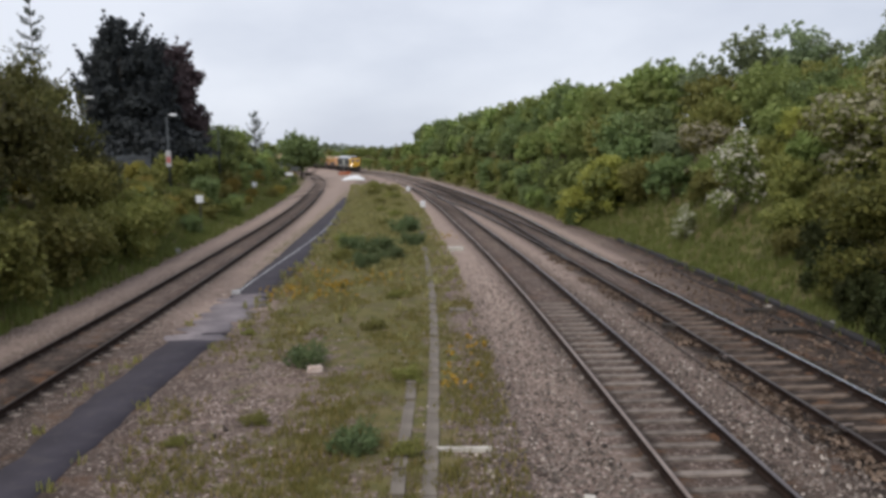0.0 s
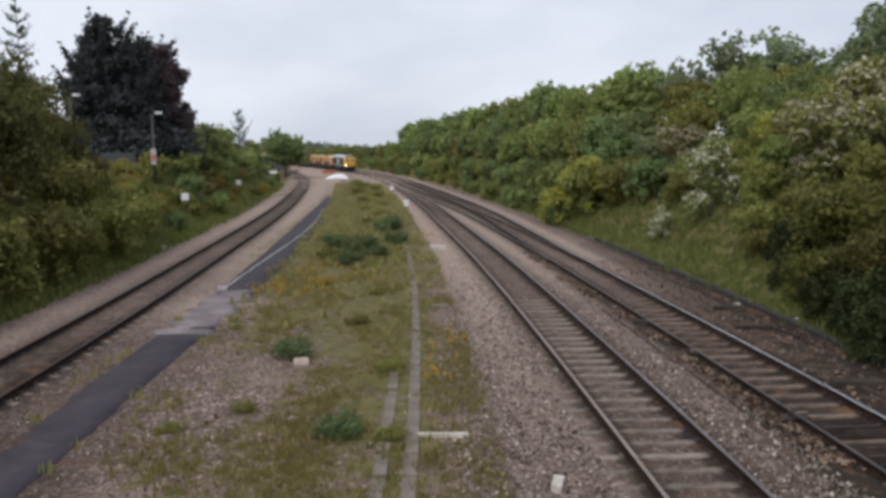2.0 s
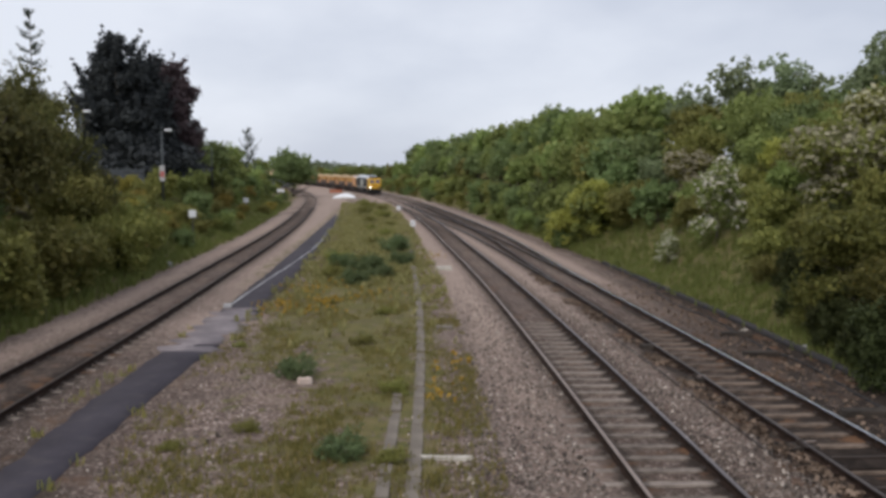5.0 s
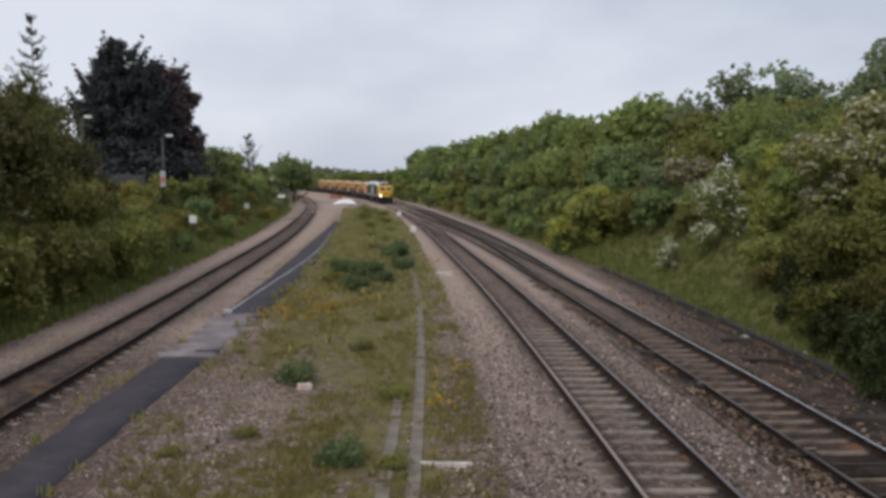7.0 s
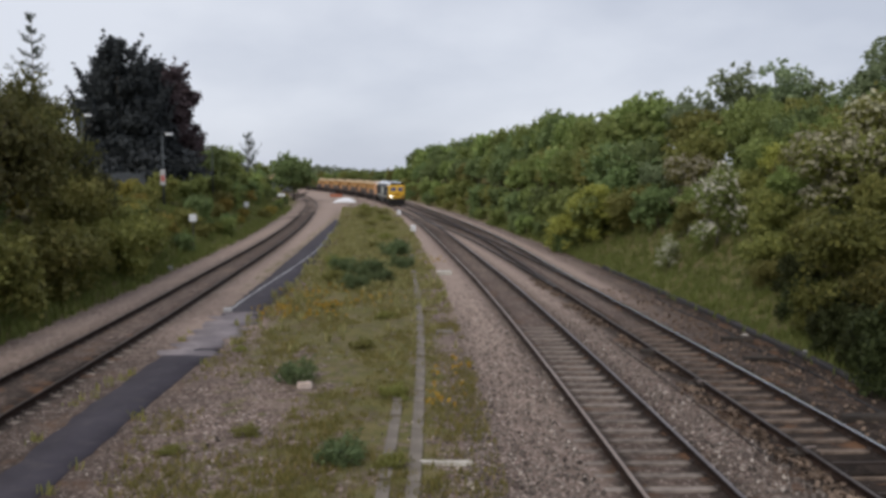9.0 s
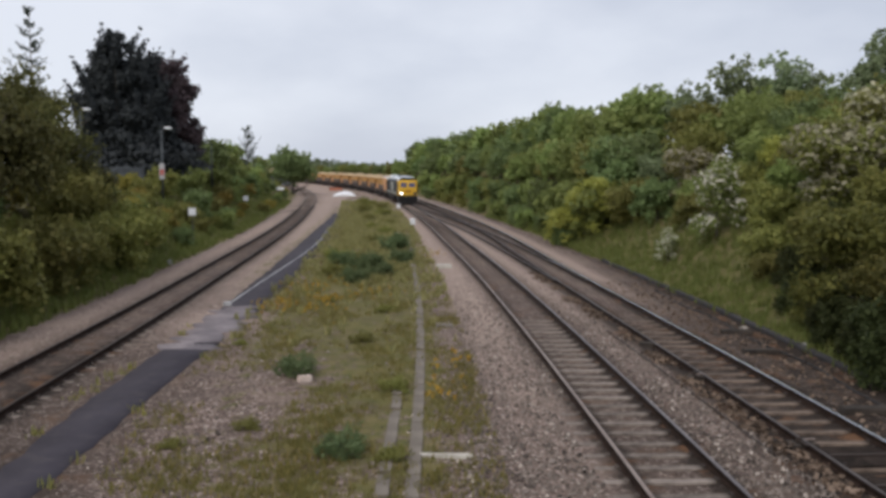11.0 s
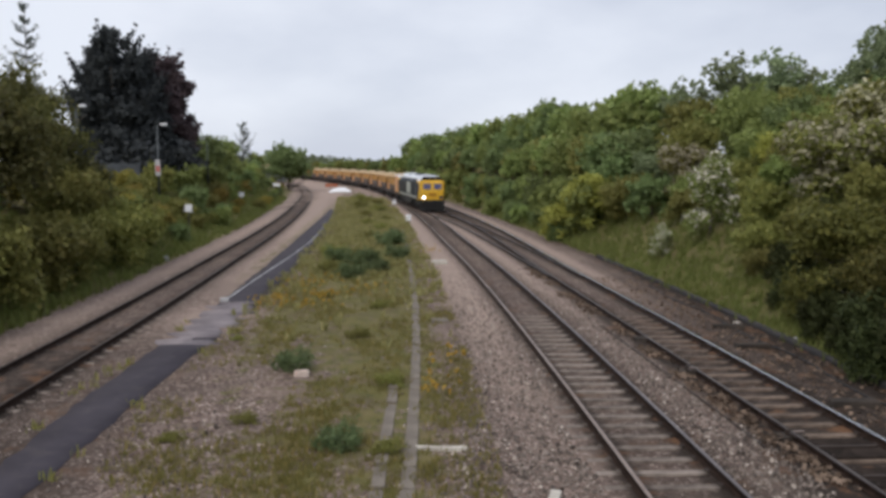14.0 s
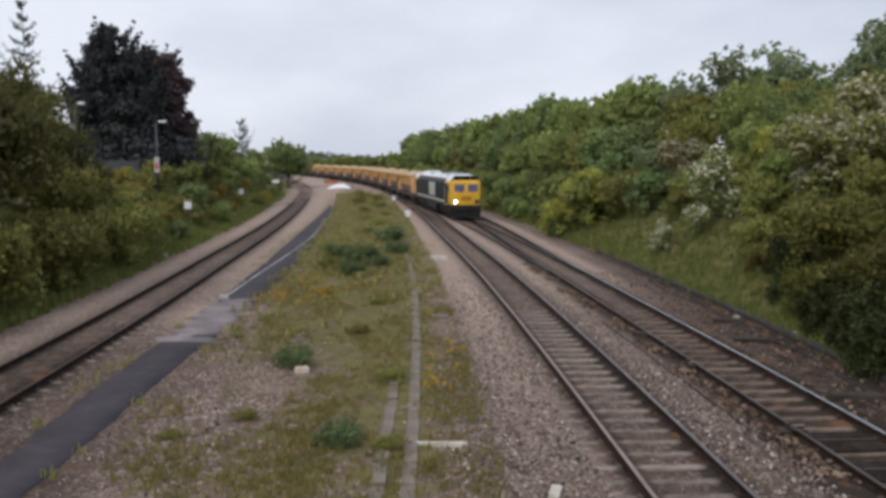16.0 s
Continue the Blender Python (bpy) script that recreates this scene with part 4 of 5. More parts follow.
make_conifer(-27.0, 70.0, 11.6, 2.6, 33)

def make_sparse_conifer(x, y, top, reach, seed, label):
    """A thin young conifer: whorls of rising boughs with gaps between, needles along them."""
    rng = np.random.default_rng(seed)
    h = top - gz(x, y)
    t = thing("young_conifer", pose(x, y, gz(x, y) - 0.1), label, "conifer", "sparse young conifers")
    bm = tube((0, 0, -0.2), (0, 0, h), reach * 0.06, 0.015, 8)
    spots = [(0, 0, h - 0.1 * i, 0.05 * reach) for i in range(10)]
    z = h * 0.25
    while z < h - 0.3:
        f = 1 - z / h
        for a in rng.uniform(0, 6.283, 4):
            r = reach * (0.16 + 2.0 * f) * rng.uniform(0.35, 1.15)
            w = Vector((math.cos(a), math.sin(a), 0))
            zz, rise = z + rng.uniform(-0.3, 0.3), rng.uniform(0.15, 0.75)
            p, q, e = Vector((0, 0, zz)), w * r * 0.7 + Vector((0, 0, zz + r * rise * 0.55)), w * r + Vector((0, 0, zz + r * (rise + 0.15)))
            tube(p, q, 0.022 * reach, 0.014 * reach, 5, bm)
            tube(q, e, 0.014 * reach, 0.006 * reach, 5, bm)
            for g in np.linspace(0.25, 1.0, 7):
                c = p.lerp(q, g / 0.7) if g < 0.7 else q.lerp(e, (g - 0.7) / 0.3)
                spots.append((c.x, c.y, c.z + 0.03, 0.11 * reach * rng.uniform(0.4, 1.4)))
        z += h * 0.055 * rng.uniform(0.8, 1.2)
    part("trunk", bm, M["bark"], t, smooth=True)
    quads("foliage", leaves(rng, spots, 2500, 0.075 * reach, 0.2, 0.2), M["leaf_spruce"], t)


make_sparse_conifer(-27.2, 52.0, 15.5, 1.5, 41, "thin sparse young conifer with bare gaps between its boughs")
make_sparse_conifer(-30.0, 118.0, 11.4, 1.9, 42, "slender sparse young conifer beyond the fence")

# left bank: a ragged thicket down to the verge
rnd = random.Random(17)
y = 33.0
while y < 150:
    for off, lo, hi in ((1.4, 0.30, 0.52), (3.4, 0.45, 0.75), (6.0, 0.55, 0.85)):
        yy = y + rnd.uniform(-1.5, 1.5)
        plant(rnd.choice(("bush_olive", "bush_mid", "bush_dark", "bush_olive", "bush_rusty")), float(BANK_L(yy)) - off - rnd.uniform(-0.4, 1.0), yy, rnd.uniform(lo, hi), rnd.uniform(0, 360), tall=rnd.uniform(0.75, 1.05))
    y += 4.2 + 0.03 * y

# low shrubs among the weeds between the tracks
for x, y, s, key in ((-3.2, 48.5, 1.35, "shrub_low"), (-2.5, 42.2, 1.1, "shrub_low"), (-3.9, 39.0, 1.25, "shrub_low"), (-4.6, 40.5, 1.2, "shrub_olive"), (-5.4, 40.2, 1.1, "shrub_low"), (-3.1, 36.9, 0.9, "shrub_low"), (-4.2, 35.0, 1.0, "shrub_low"), (-5.3, 36.6, 1.0, "shrub_olive"), (-6.2, 43.0, 1.1, "shrub_olive"),
                     (-3.7, 18.9, 0.72, "shrub_low"), (-1.85, 13.55, 0.62, "shrub_low"), (-0.95, 13.3, 0.42, "shrub_olive"), (-2.5, 22.8, 0.55, "shrub_olive"), (-5.0, 53.5, 0.9, "shrub_olive"), (-3.6, 56.0, 0.7, "shrub_low"), (-4.8, 60.5, 1.0, "shrub_olive"), (-6.4, 66.0, 0.9, "shrub_olive"), (-5.2, 71.0, 0.8, "shrub_olive"), (-7.6, 76.0, 1.0, "shrub_olive"),
                     (-7.0, 84.0, 1.4, "shrub_olive"), (-9.6, 90.0, 1.6, "shrub_olive"), (-8.2, 97.0, 1.3, "shrub_olive"), (-10.6, 104.0, 1.6, "shrub_olive"), (-12.2, 112.0, 1.6, "shrub_olive"), (-2.2, 27.5, 0.5, "shrub_olive"), (-4.6, 29.6, 0.45, "shrub_olive"), (-1.2, 17.6, 0.5, "shrub_olive"), (-3.9, 15.0, 0.4, "shrub_olive"), (-5.0, 14.0, 0.35, "shrub_olive"), (-6.0, 22.4, 0.3, "shrub_olive")):
    plant(key, x, y, s, (x * 97 + y * 31) % 360, sink=0.04, group="shrubs between the tracks")


def blades(name, spots, rng, h0, h1, per, mat, label, width=0.012):
    """Tufts of grass blades at the spots (x, y, z), one mesh."""
    p = np.repeat(np.array(spots, float), per, 0)
    n = len(p)
    p[:, :2] += rng.normal(size=(n, 2)) * 0.06
    a = rng.uniform(0, 6.283, n)
    h = rng.uniform(h0, h1, n)
    side = np.stack([np.cos(a), np.sin(a), np.zeros(n)], 1) * (width * rng.uniform(0.7, 1.4, n))[:, None]
    lean = np.stack([np.cos(a + 1.57), np.sin(a + 1.57), np.zeros(n)], 1) * (h * rng.uniform(-0.6, 0.6, n))[:, None]
    top = p + lean + np.stack([np.zeros(n), np.zeros(n), h], 1)
    p[:, 2] -= 0.03
    q = np.stack([p - side, p + side, top + side * 0.35, top - side * 0.35], 1).reshape(-1, 3)
    ob = quads(name, q, M[mat])
    return tagged(ob, label, "grass", kind="stuff")


def make_grass():
    rng = np.random.default_rng(5)
    spots = []
    while len(spots) < 10000:
        y = 10 + 85 * rng.random() ** 1.8
        x = rng.uniform(float(GRASS_L(y)) - 0.5, float(GRASS_R(y)) + 0.5)
        dens = 0.32 + 1.0 * noise.noise((x * 0.55, y * 0.4, 3.0)) - 0.6 * math.exp(-((x + 4.3) / 1.5) ** 2 - ((y - 17.5) / 4.0) ** 2)
        if rng.random() < dens and abs(x - float(TROUGH(y))) > 0.10:
            spots.append((x, y, gz(x, y)))
    blades("weedy_grass", spots, rng, 0.03, 0.125, 7, "grass_blade", "yellowish weedy grass between the tracks", 0.014)
    spots = []
    while len(spots) < 3600:
        y = 20 + 100 * rng.random() ** 1.3
        x = rng.uniform(float(GRASS_L(y)) - 0.7, float(GRASS_R(y)) + 0.6)
        if rng.random() < float(step(19, 50, y)) * (0.55 + 0.9 * noise.noise((x * 0.4, y * 0.2, 8.0))):
            spots.append((x, y, gz(x, y)))
    blades("tall_weeds", spots, rng, 0.07, 0.28, 7, "weed_dry", "taller dry weeds and grass between the tracks", 0.035)
    spots = []
    for _ in range(340):
        y = rng.uniform(10, 60)
        edge = PATH_L if rng.random() < 0.6 else PATH_R
        x = float(edge(y)) + (rng.uniform(-0.45, 0.02) if edge is PATH_L else rng.uniform(-0.02, 0.5))
        if noise.noise((y * 0.6, x, 4.0)) > 0.05 and (edge is PATH_R or y < 27):
            spots.append((x, y, gz(x, y)))
    blades("path_weeds", spots, rng, 0.05, 0.20, 9, "grass_blade", "small weeds along the edges of the walkway", 0.016)
    spots = []
    while len(spots) < 9000:
        y = 14 + 70 * rng.random() ** 1.3
        x = float(BANK_R(y)) + rng.uniform(0.0, 7.5) ** 1.0
        spots.append((x, y, gz(x, y)))
    blades("bank_grass", spots, rng, 0.10, 0.36, 7, "grass_lush", "long green grass on the railway bank", 0.022)
    spots = []
    while len(spots) < 7000:
        y = 18 + 100 * rng.random() ** 1.5
        x = float(BANK_L(y)) - rng.uniform(-0.2, 6.5)
        spots.append((x, y, gz(x, y)))
    blades("verge_grass", spots, rng, 0.12, 0.42, 7, "grass_lush", "long grass along the track verge", 0.024)
    fl = []
    for cx, cy, r, n in ((-4.6, 28.8, 0.7, 70), (-6.2, 28.2, 0.5, 50), (-0.2, 16.9, 0.3, 18), (0.1, 20.0, 0.3, 14), (-5.6, 33.0, 0.6, 40), (-1.0, 45.0, 0.6, 26), (-2.8, 31.0, 0.8, 24)):
        for _ in range(n):
            x, y = cx + rng.normal() * r, cy + rng.normal() * r * 1.6
            fl.append((x, y, gz(x, y) + rng.uniform(0.12, 0.3), 0.05))
    ob = quads("yellow_flowers", leaves(rng, fl, 900, 0.075, 0.5), M["flower"])
    tagged(ob, "scattered yellow wild flowers among the weeds", "flowers", kind="stuff")


make_grass()


def make_stones():
    """Loose ballast stones, near the viewpoint."""
    rng = np.random.default_rng(9)
    base = np.array([(1, 0, 0), (-1, 0, 0), (0, 1, 0), (0, -1, 0), (0, 0, 1), (0, 0, -1)], float)
    tri = np.array([(0, 2, 4), (2, 1, 4), (1, 3, 4), (3, 0, 4), (2, 0, 5), (1, 2, 5), (3, 1, 5), (0, 3, 5)])
    pts = []
    while len(pts) < 17000:
        y = 8.5 + 36 * rng.random() ** 1.7
        if rng.random() < float(step(20, 43, y)):
            continue
        x = rng.uniform(-13.2, 9.8) if rng.random() < 0.5 else rng.uniform(0.3, 6.2)
        if float(GRASS_L(y)) + 1.5 < x < float(GRASS_R(y)) - 0.6 and rng.random() < 0.85:
            continue
        if float(PATH_L(y)) - 0.1 < x < float(PATH_R(y)) + 0.1 and (y < 23.2 or y > 27.2):
            continue
        if x > float(TRACK_C(y)) - 1.4 or abs(x - float(TRACK_B(y))) < 0.85 or (y < 16.5 and 0 < float(TRACK_B(y)) - x < 1.3) or abs(x - float(TRACK_A(y))) < 0.8:
            continue
        pts.append((x, y))
    n = len(pts)
    pts = np.array(pts)
    z = height(pts[:, 0], pts[:, 1])
    s = rng.uniform(0.016, 0.040, n) * np.where(rng.random(n) < 0.10, 1.5, 1.0) * np.interp(pts[:, 1], (14, 40), (1.0, 0.7)) * np.where(pts[:, 0] < -5, 0.7, 1.0)
    v = base[None] * (s[:, None, None] * rng.uniform(0.6, 1.25, (n, 6, 3)))
    v += rng.normal(size=(n, 6, 3)) * s[:, None, None] * 0.25
    v += np.stack([pts[:, 0], pts[:, 1], z + s * 0.35], 1)[:, None, :]
    f = (tri[None] + (np.arange(n) * 6)[:, None, None]).reshape(-1, 3)
    me = bpy.data.meshes.new("ballast_stones")
    me.from_pydata(v.reshape(-1, 3).tolist(), [], f.tolist())
    m = Nodes("loose_stone")
    r = m.add("NewGeometry").outputs["Random Per Island"]
    me.materials.append(m.done(m.ramp(r, [(0.0, (0.055, 0.044, 0.038)), (0.5, (0.175, 0.142, 0.122)), (0.90, (0.275, 0.225, 0.195)), (1.0, (0.54, 0.47, 0.41))]), 0.9))
    cess = []
    while len(cess) < 2600:
        y = 9 + 26 * rng.random() ** 1.3
        x = float(TRACK_C(y)) + rng.uniform(0.95, 3.2)
        if x < float(BANK_R(y)) + 0.4:
            cess.append((x, y, gz(x, y) + 0.01, 0.035))
    while len(cess) < 4200:
        y = 11 + 27 * rng.random()
        x = float(TRACK_C(y)) - 1.2 + rng.normal() * 0.17
        if noise.noise((y * 0.9, x * 0.5, 2.0)) > -0.1:
            cess.append((x, y, gz(x, y) + 0.015, 0.045))
    soil = quads("cess_rubble", leaves(rng, cess, 4200, 0.085, 1.5), M["rubble"])
    tagged(soil, "brown rubble and soil clods on the cess", "rubble", kind="stuff")
    tagged(new("ballast_stones", me), "loose grey and brown ballast stones", "stones", kind="stuff")


make_stones()


# ---- small things on the ground ----
def rest(x, y, turn=0.0, up=0.0):
    return pose(x, y, gz(x, y) + up, 0, 0, turn)


def flat_stone(name, x, y, sx, sy, sz, turn, mat, label, category, seed=1):
    bm = box(-sx / 2, sx / 2, -sy / 2, sy / 2, -0.03, sz, min(sx, sy, sz) * 0.18)
    rr = random.Random(seed)
    for v in bm.verts:
        v.co += Vector((rr.uniform(-1, 1), rr.uniform(-1, 1), rr.uniform(-0.5, 0.5))) * min(sx, sy, sz) * 0.12
    ob = part(name, bm, mat)
    ob.matrix_basis = rest(x, y, turn)
    return tagged(ob, label, category)


flat_stone("concrete_bar", -0.02, 13.62, 0.94, 0.10, 0.07, 0, M["pale_timber"], "pale weathered concrete bar lying across the gravel", "bar")
flat_stone("pale_stone", -3.4, 18.4, 0.32, 0.20, 0.13, 30, M["pink_stone"], "pale pinkish broken stone lying in the weeds", "stone", 3)
flat_stone("concrete_slab", -0.2, 39.8, 0.74, 0.5, 0.20, 10, M["pale_timber"], "small grey concrete slab on the gravel", "slab")
flat_stone("concrete_slab", -0.1, 25.2, 0.55, 0.4, 0.08, 5, M["old_concrete"], "half-buried dark concrete slab in the gravel", "slab")
flat_stone("white_block", -8.12, 28.7, 0.28, 0.26, 0.16, 20, M["white_paint"], "small white block at the end of the painted line", "block", 5)
flat_stone("pale_peg", 1.72, 11.5, 0.16, 0.42, 0.10, -15, M["pale_timber"], "short pale timber offcut on the ballast", "offcut", 6)
for x, y, sx, sy, turn, sd in ((9.0, 24.3, 0.95, 0.26, 0, 1), (8.65, 21.5, 0.95, 0.28, 4, 2), (8.75, 16.2, 1.0, 0.30, 2, 3), (5.75, 22.4, 0.4, 0.26, 8, 6)):
    flat_stone("timber_block", x, y, sx, sy, 0.13, turn, M["timber"], "dark tarred timber block beside the rail", "timber", sd)
flat_stone("litter", 10.35, 22.6, 0.26, 0.16, 0.05, 30, M["white_paint"], "small white scrap lying by the dark pipe", "litter", 8)
flat_stone("litter", 9.6, 25.2, 0.2, 0.2, 0.05, 10, M["pale_timber"], "small pale scrap on the cess", "litter", 9)
flat_stone("litter", -14.6, 41.0, 0.22, 0.18, 0.25, 10, M["white_paint"], "small white scrap at the foot of the bushes", "litter", 10)


def rail_plate(y, length, label):
    """An oily steel plate with a raised rib and bolts, laid between the rails of the far track."""
    t = thing("steel_plate", pose(float(TRACK_C(y)), y, 0.055, 0, 0, TRACK_C.turn(y)), label, "plate", "plates between the rails")
    part("sheet", box(-0.60, 0.60, -length / 2, length / 2, -0.02, 0.03, 0.008), M["plate"], t)
    part("rib", box(-0.55, 0.55, -0.04, 0.04, 0.03, 0.06, 0.006), M["rail_dull"], t)
    for sx in (-0.5, 0.5):
        for sy in (-length / 2 + 0.08, length / 2 - 0.08):
            part("bolt", tube((sx, sy, 0.03), (sx, sy, 0.05), 0.025, sides=6), M["rail_dull"], t)


rail_plate(13.75, 0.95, "dark oily steel plate between the rails")
rail_plate(12.4, 0.8, "dark oily steel plate between the rails")


def pipe_along(name, pts, r, mat, label, category):
    verts, faces = [], []
    for i, p in enumerate(pts):
        d = Vector(pts[min(i + 1, len(pts) - 1)]) - Vector(pts[max(i - 1, 0)])
        u = d.cross(Vector((0, 0, 1))).normalized()
        w = u.cross(d).normalized()
        verts += [Vector(p) + (u * math.cos(k * 0.785) + w * math.sin(k * 0.785)) * r for k in range(8)]
    for i in range(len(pts) - 1):
        faces += [(i * 8 + k, i * 8 + (k + 1) % 8, i * 8 + 8 + (k + 1) % 8, i * 8 + 8 + k) for k in range(8)]
    faces += [tuple(range(8)), tuple(range(len(verts) - 1, len(verts) - 9, -1))]
    return tagged(mesh_from(name, verts, faces, mat, None, True), label, category)


pipe_along("drain_pipe", [(float(BANK_R(y)) + 0.1, y, gz(float(BANK_R(y)) + 0.1, y) + 0.02) for y in np.arange(9, 44, 1.5)], 0.13, M["pipe"], "long dark pipe along the foot of the bank", "pipe")
pipe_along("point_rod", [(float(TRACK_C(y)) - 1.55, y, gz(float(TRACK_C(y)) - 1.55, y) + 0.03) for y in np.arange(13.6, 25, 1.2)], 0.02, M["rail_dull"], "rusty point rod running beside the track", "rod")
pipe_along("cable", [(float(BANK_R(y)) - 0.75 + 0.12 * math.sin(y), y, gz(float(BANK_R(y)) - 0.75, y) + 0.03) for y in np.arange(9, 34, 1.0)], 0.03, M["pipe"], "black cable lying loosely on the cess", "cable")


def point_crank(x, y, turn, size):
    """A rodding crank on a short timber."""
    t = thing("point_crank", rest(x, y, turn), "oily steel rodding crank on a dark timber", "crank", "rodding cranks")
    part("timber", box(-0.34 * size, 0.34 * size, -0.15, 0.15, -0.05, 0.09, 0.015), M["timber"], t)
    part("pivot", tube((0, 0, 0.09), (0, 0, 0.19), 0.05, sides=10), M["rail_dull"], t)
    part("lever", box(-0.03, 0.34 * size, -0.03, 0.03, 0.12, 0.15), M["rail_worn"], t, "worn bright lever")
    part("arm", box(-0.03, 0.03, -0.30, 0.02, 0.12, 0.15), M["rail_dull"], t)


point_crank(6.50, 14.3, 10, 1.0)
point_crank(6.02, 18.9, 8, 0.8)


# ---- markers, signs, lamps, fence ----
def ground_signal(x, y, s):
    t = thing("ground_signal", rest(x, y), "small white ground marker box beside the track", "signal", "ground markers")
    part("base", box(-0.2 * s, 0.2 * s, -0.2 * s, 0.2 * s, -0.05, 0.12 * s, 0.02), M["old_concrete"], t)
    part("body", box(-0.22 * s, 0.22 * s, -0.14 * s, 0.14 * s, 0.12 * s, 0.66 * s, 0.03), M["white_sheet"], t)
    part("lens", tube((0, -0.15 * s, 0.4 * s), (0, -0.12 * s, 0.4 * s), 0.035 * s, sides=12), M["black"], t)


ground_signal(-3.1, 69.0, 1.0)
ground_signal(-6.1, 97.0, 1.0)


def sign_post(x, y, zc, size, label):
    t = thing("sign_post", rest(x, y), label, "sign", "white signs on the verge")
    z = zc - gz(x, y)
    part("post", tube((0, 0.03, -0.2), (0, 0.03, z + size / 2), 0.035, sides=8), M["galv"], t)
    part("plate", box(-size / 2, size / 2, -0.02, 0.0, z - size / 2, z + size / 2, 0.006), M["white_sheet"], t)


sign_post(-16.3, 50.0, 2.3, 0.47, "square white sign plate on a post in the verge")
sign_post(-20.6, 80.0, 2.0, 0.50, "square white sign plate on a post by the bushes")
t = thing("white_board", rest(-27.7, 130.0), "low white board among the far bushes", "board")
part("panel", box(-0.6, 0.6, -0.02, 0.02, 1.0, 1.5, 0.01), M["white_sheet"], t)
for sx in (-0.5, 0.5):
    part("post", tube((sx, 0.05, -0.2), (sx, 0.05, 1.4), 0.04, sides=8), M["galv"], t)
t = thing("marker_post", rest(-16.4, 42.5), "short white and orange marker post in the grass", "marker")
part("post", tube((0, 0, -0.1), (0, 0, 0.55), 0.07, sides=8), M["white_paint"], t)
part("cap", tube((0, 0, 0.55), (0, 0, 0.75), 0.075, sides=8), M["orange"], t)


def lamp_post(x, y, top, arm, plate=False):
    t = thing("street_lamp", rest(x, y), "grey lamp post with a red-and-white plate" if plate else "grey steel lamp post with a pale lamp head", "street lamp", "lamps along the fence")
    z = top - gz(x, y)
    part("column", tube((0, 0, -0.2), (0, 0, z), 0.085, 0.05, 12), M["galv"], t, smooth=True)
    part("arm", tube((0, 0, z - 0.05), (arm, 0, z + 0.1), 0.035, sides=8), M["galv"], t)
    bm = box(arm - 0.42 if arm < 0 else arm - 0.1, arm + 0.1 if arm < 0 else arm + 0.42, -0.12, 0.12, z + 0.04, z + 0.19, 0.04)
    part("lamp_head", bm, M["white_sheet"], t)
    if plate:
        part("plate", box(-0.2, 0.2, -0.13, -0.10, z - 3.75, z - 2.55, 0.01), M["white_paint"], t, "white plate with a red panel")
        part("red_panel", box(-0.15, 0.15, -0.135, -0.131, z - 3.45, z - 3.0), M["red"], t)


lamp_post(-23.2, 50.0, 8.6, 0.2)
lamp_post(-21.75, 60.0, 7.95, 0.35, True)
lamp_post(-23.4, 78.0, 7.45, -0.3)


def make_fence():
    a, b = Vector((-23.2, 48.0, 0)), Vector((-31.5, 118.0, 0))
    n = 28
    t = thing("palisade_fence", pose(0, 0, 0), "grey steel palisade fence along the top of the bank", "fence")
    pts = [a.lerp(b, i / n) for i in range(n + 1)]
    zs = [gz(p.x, p.y) for p in pts]
    me = None
    for p, z in zip(pts, zs):
        if me is None:
            o = part("post", box(-0.05, 0.05, -0.05, 0.05, -0.3, 2.0), M["fence"], t)
            me = o.data
        else:
            o = new("post", me)
            o.parent = t
        o.location = (p.x, p.y, z)
    for i in range(n):
        for h in (0.4, 1.6):
            p, q = pts[i], pts[i + 1]
            part("rail", tube((p.x, p.y, zs[i] + h), (q.x, q.y, zs[i + 1] + h), 0.03, sides=4), M["fence"], t)
    bm = bmesh.new()
    for i in range(n):
        for j in range(15):
            f = (j + 0.5) / 15
            p = pts[i].lerp(pts[i + 1], f)
            z = zs[i] * (1 - f) + zs[i + 1] * f
            box(p.x - 0.02, p.x + 0.02, p.y - 0.035, p.y + 0.035, z, z + 1.85, 0, bm)
    tagged(part("pales", bm, M["fence"], t), kind="stuff")


make_fence()


def make_sheeted_heap():
    bm = bmesh.new()
    bmesh.ops.create_grid(bm, x_segments=24, y_segments=10, size=1)
    rr = random.Random(4)
    for v in bm.verts:
        x, y = v.co.x, v.co.y
        e = max(0.0, 1 - abs(y) ** 3) * max(0.0, 1 - max(0, abs(x) - 0.15) ** 2 * 1.2)
        v.co = Vector((x * 2.1, y * 1.0, 1.05 * e * (0.62 + 0.38 * (x + 1) / 2) + rr.uniform(-0.04, 0.04) - 0.05))
    ob = part("plastic_sheet", bm, M["white_sheet"], smooth=True)
    ob.modifiers.new("thick", "SOLIDIFY").thickness = 0.04
    ob.matrix_basis = rest(-18.9, 143.0, 4)
    tagged(ob, "white plastic sheet draped over a low heap", "sheet")


make_sheeted_heap()
t = thing("orange_barrier", rest(-24.6, 172.0, 8), "orange mesh barrier beside the tracks", "barrier")
for i in range(3):
    part("panel", box(-1.3 + i * 0.9, -0.45 + i * 0.9, -0.03, 0.03, 0.15, 0.8, 0.02), M["orange"], t)
for i in range(4):
    part("post", tube((-1.32 + i * 0.9, 0, -0.1), (-1.32 + i * 0.9, 0, 0.9), 0.03, sides=8), M["black"], t)


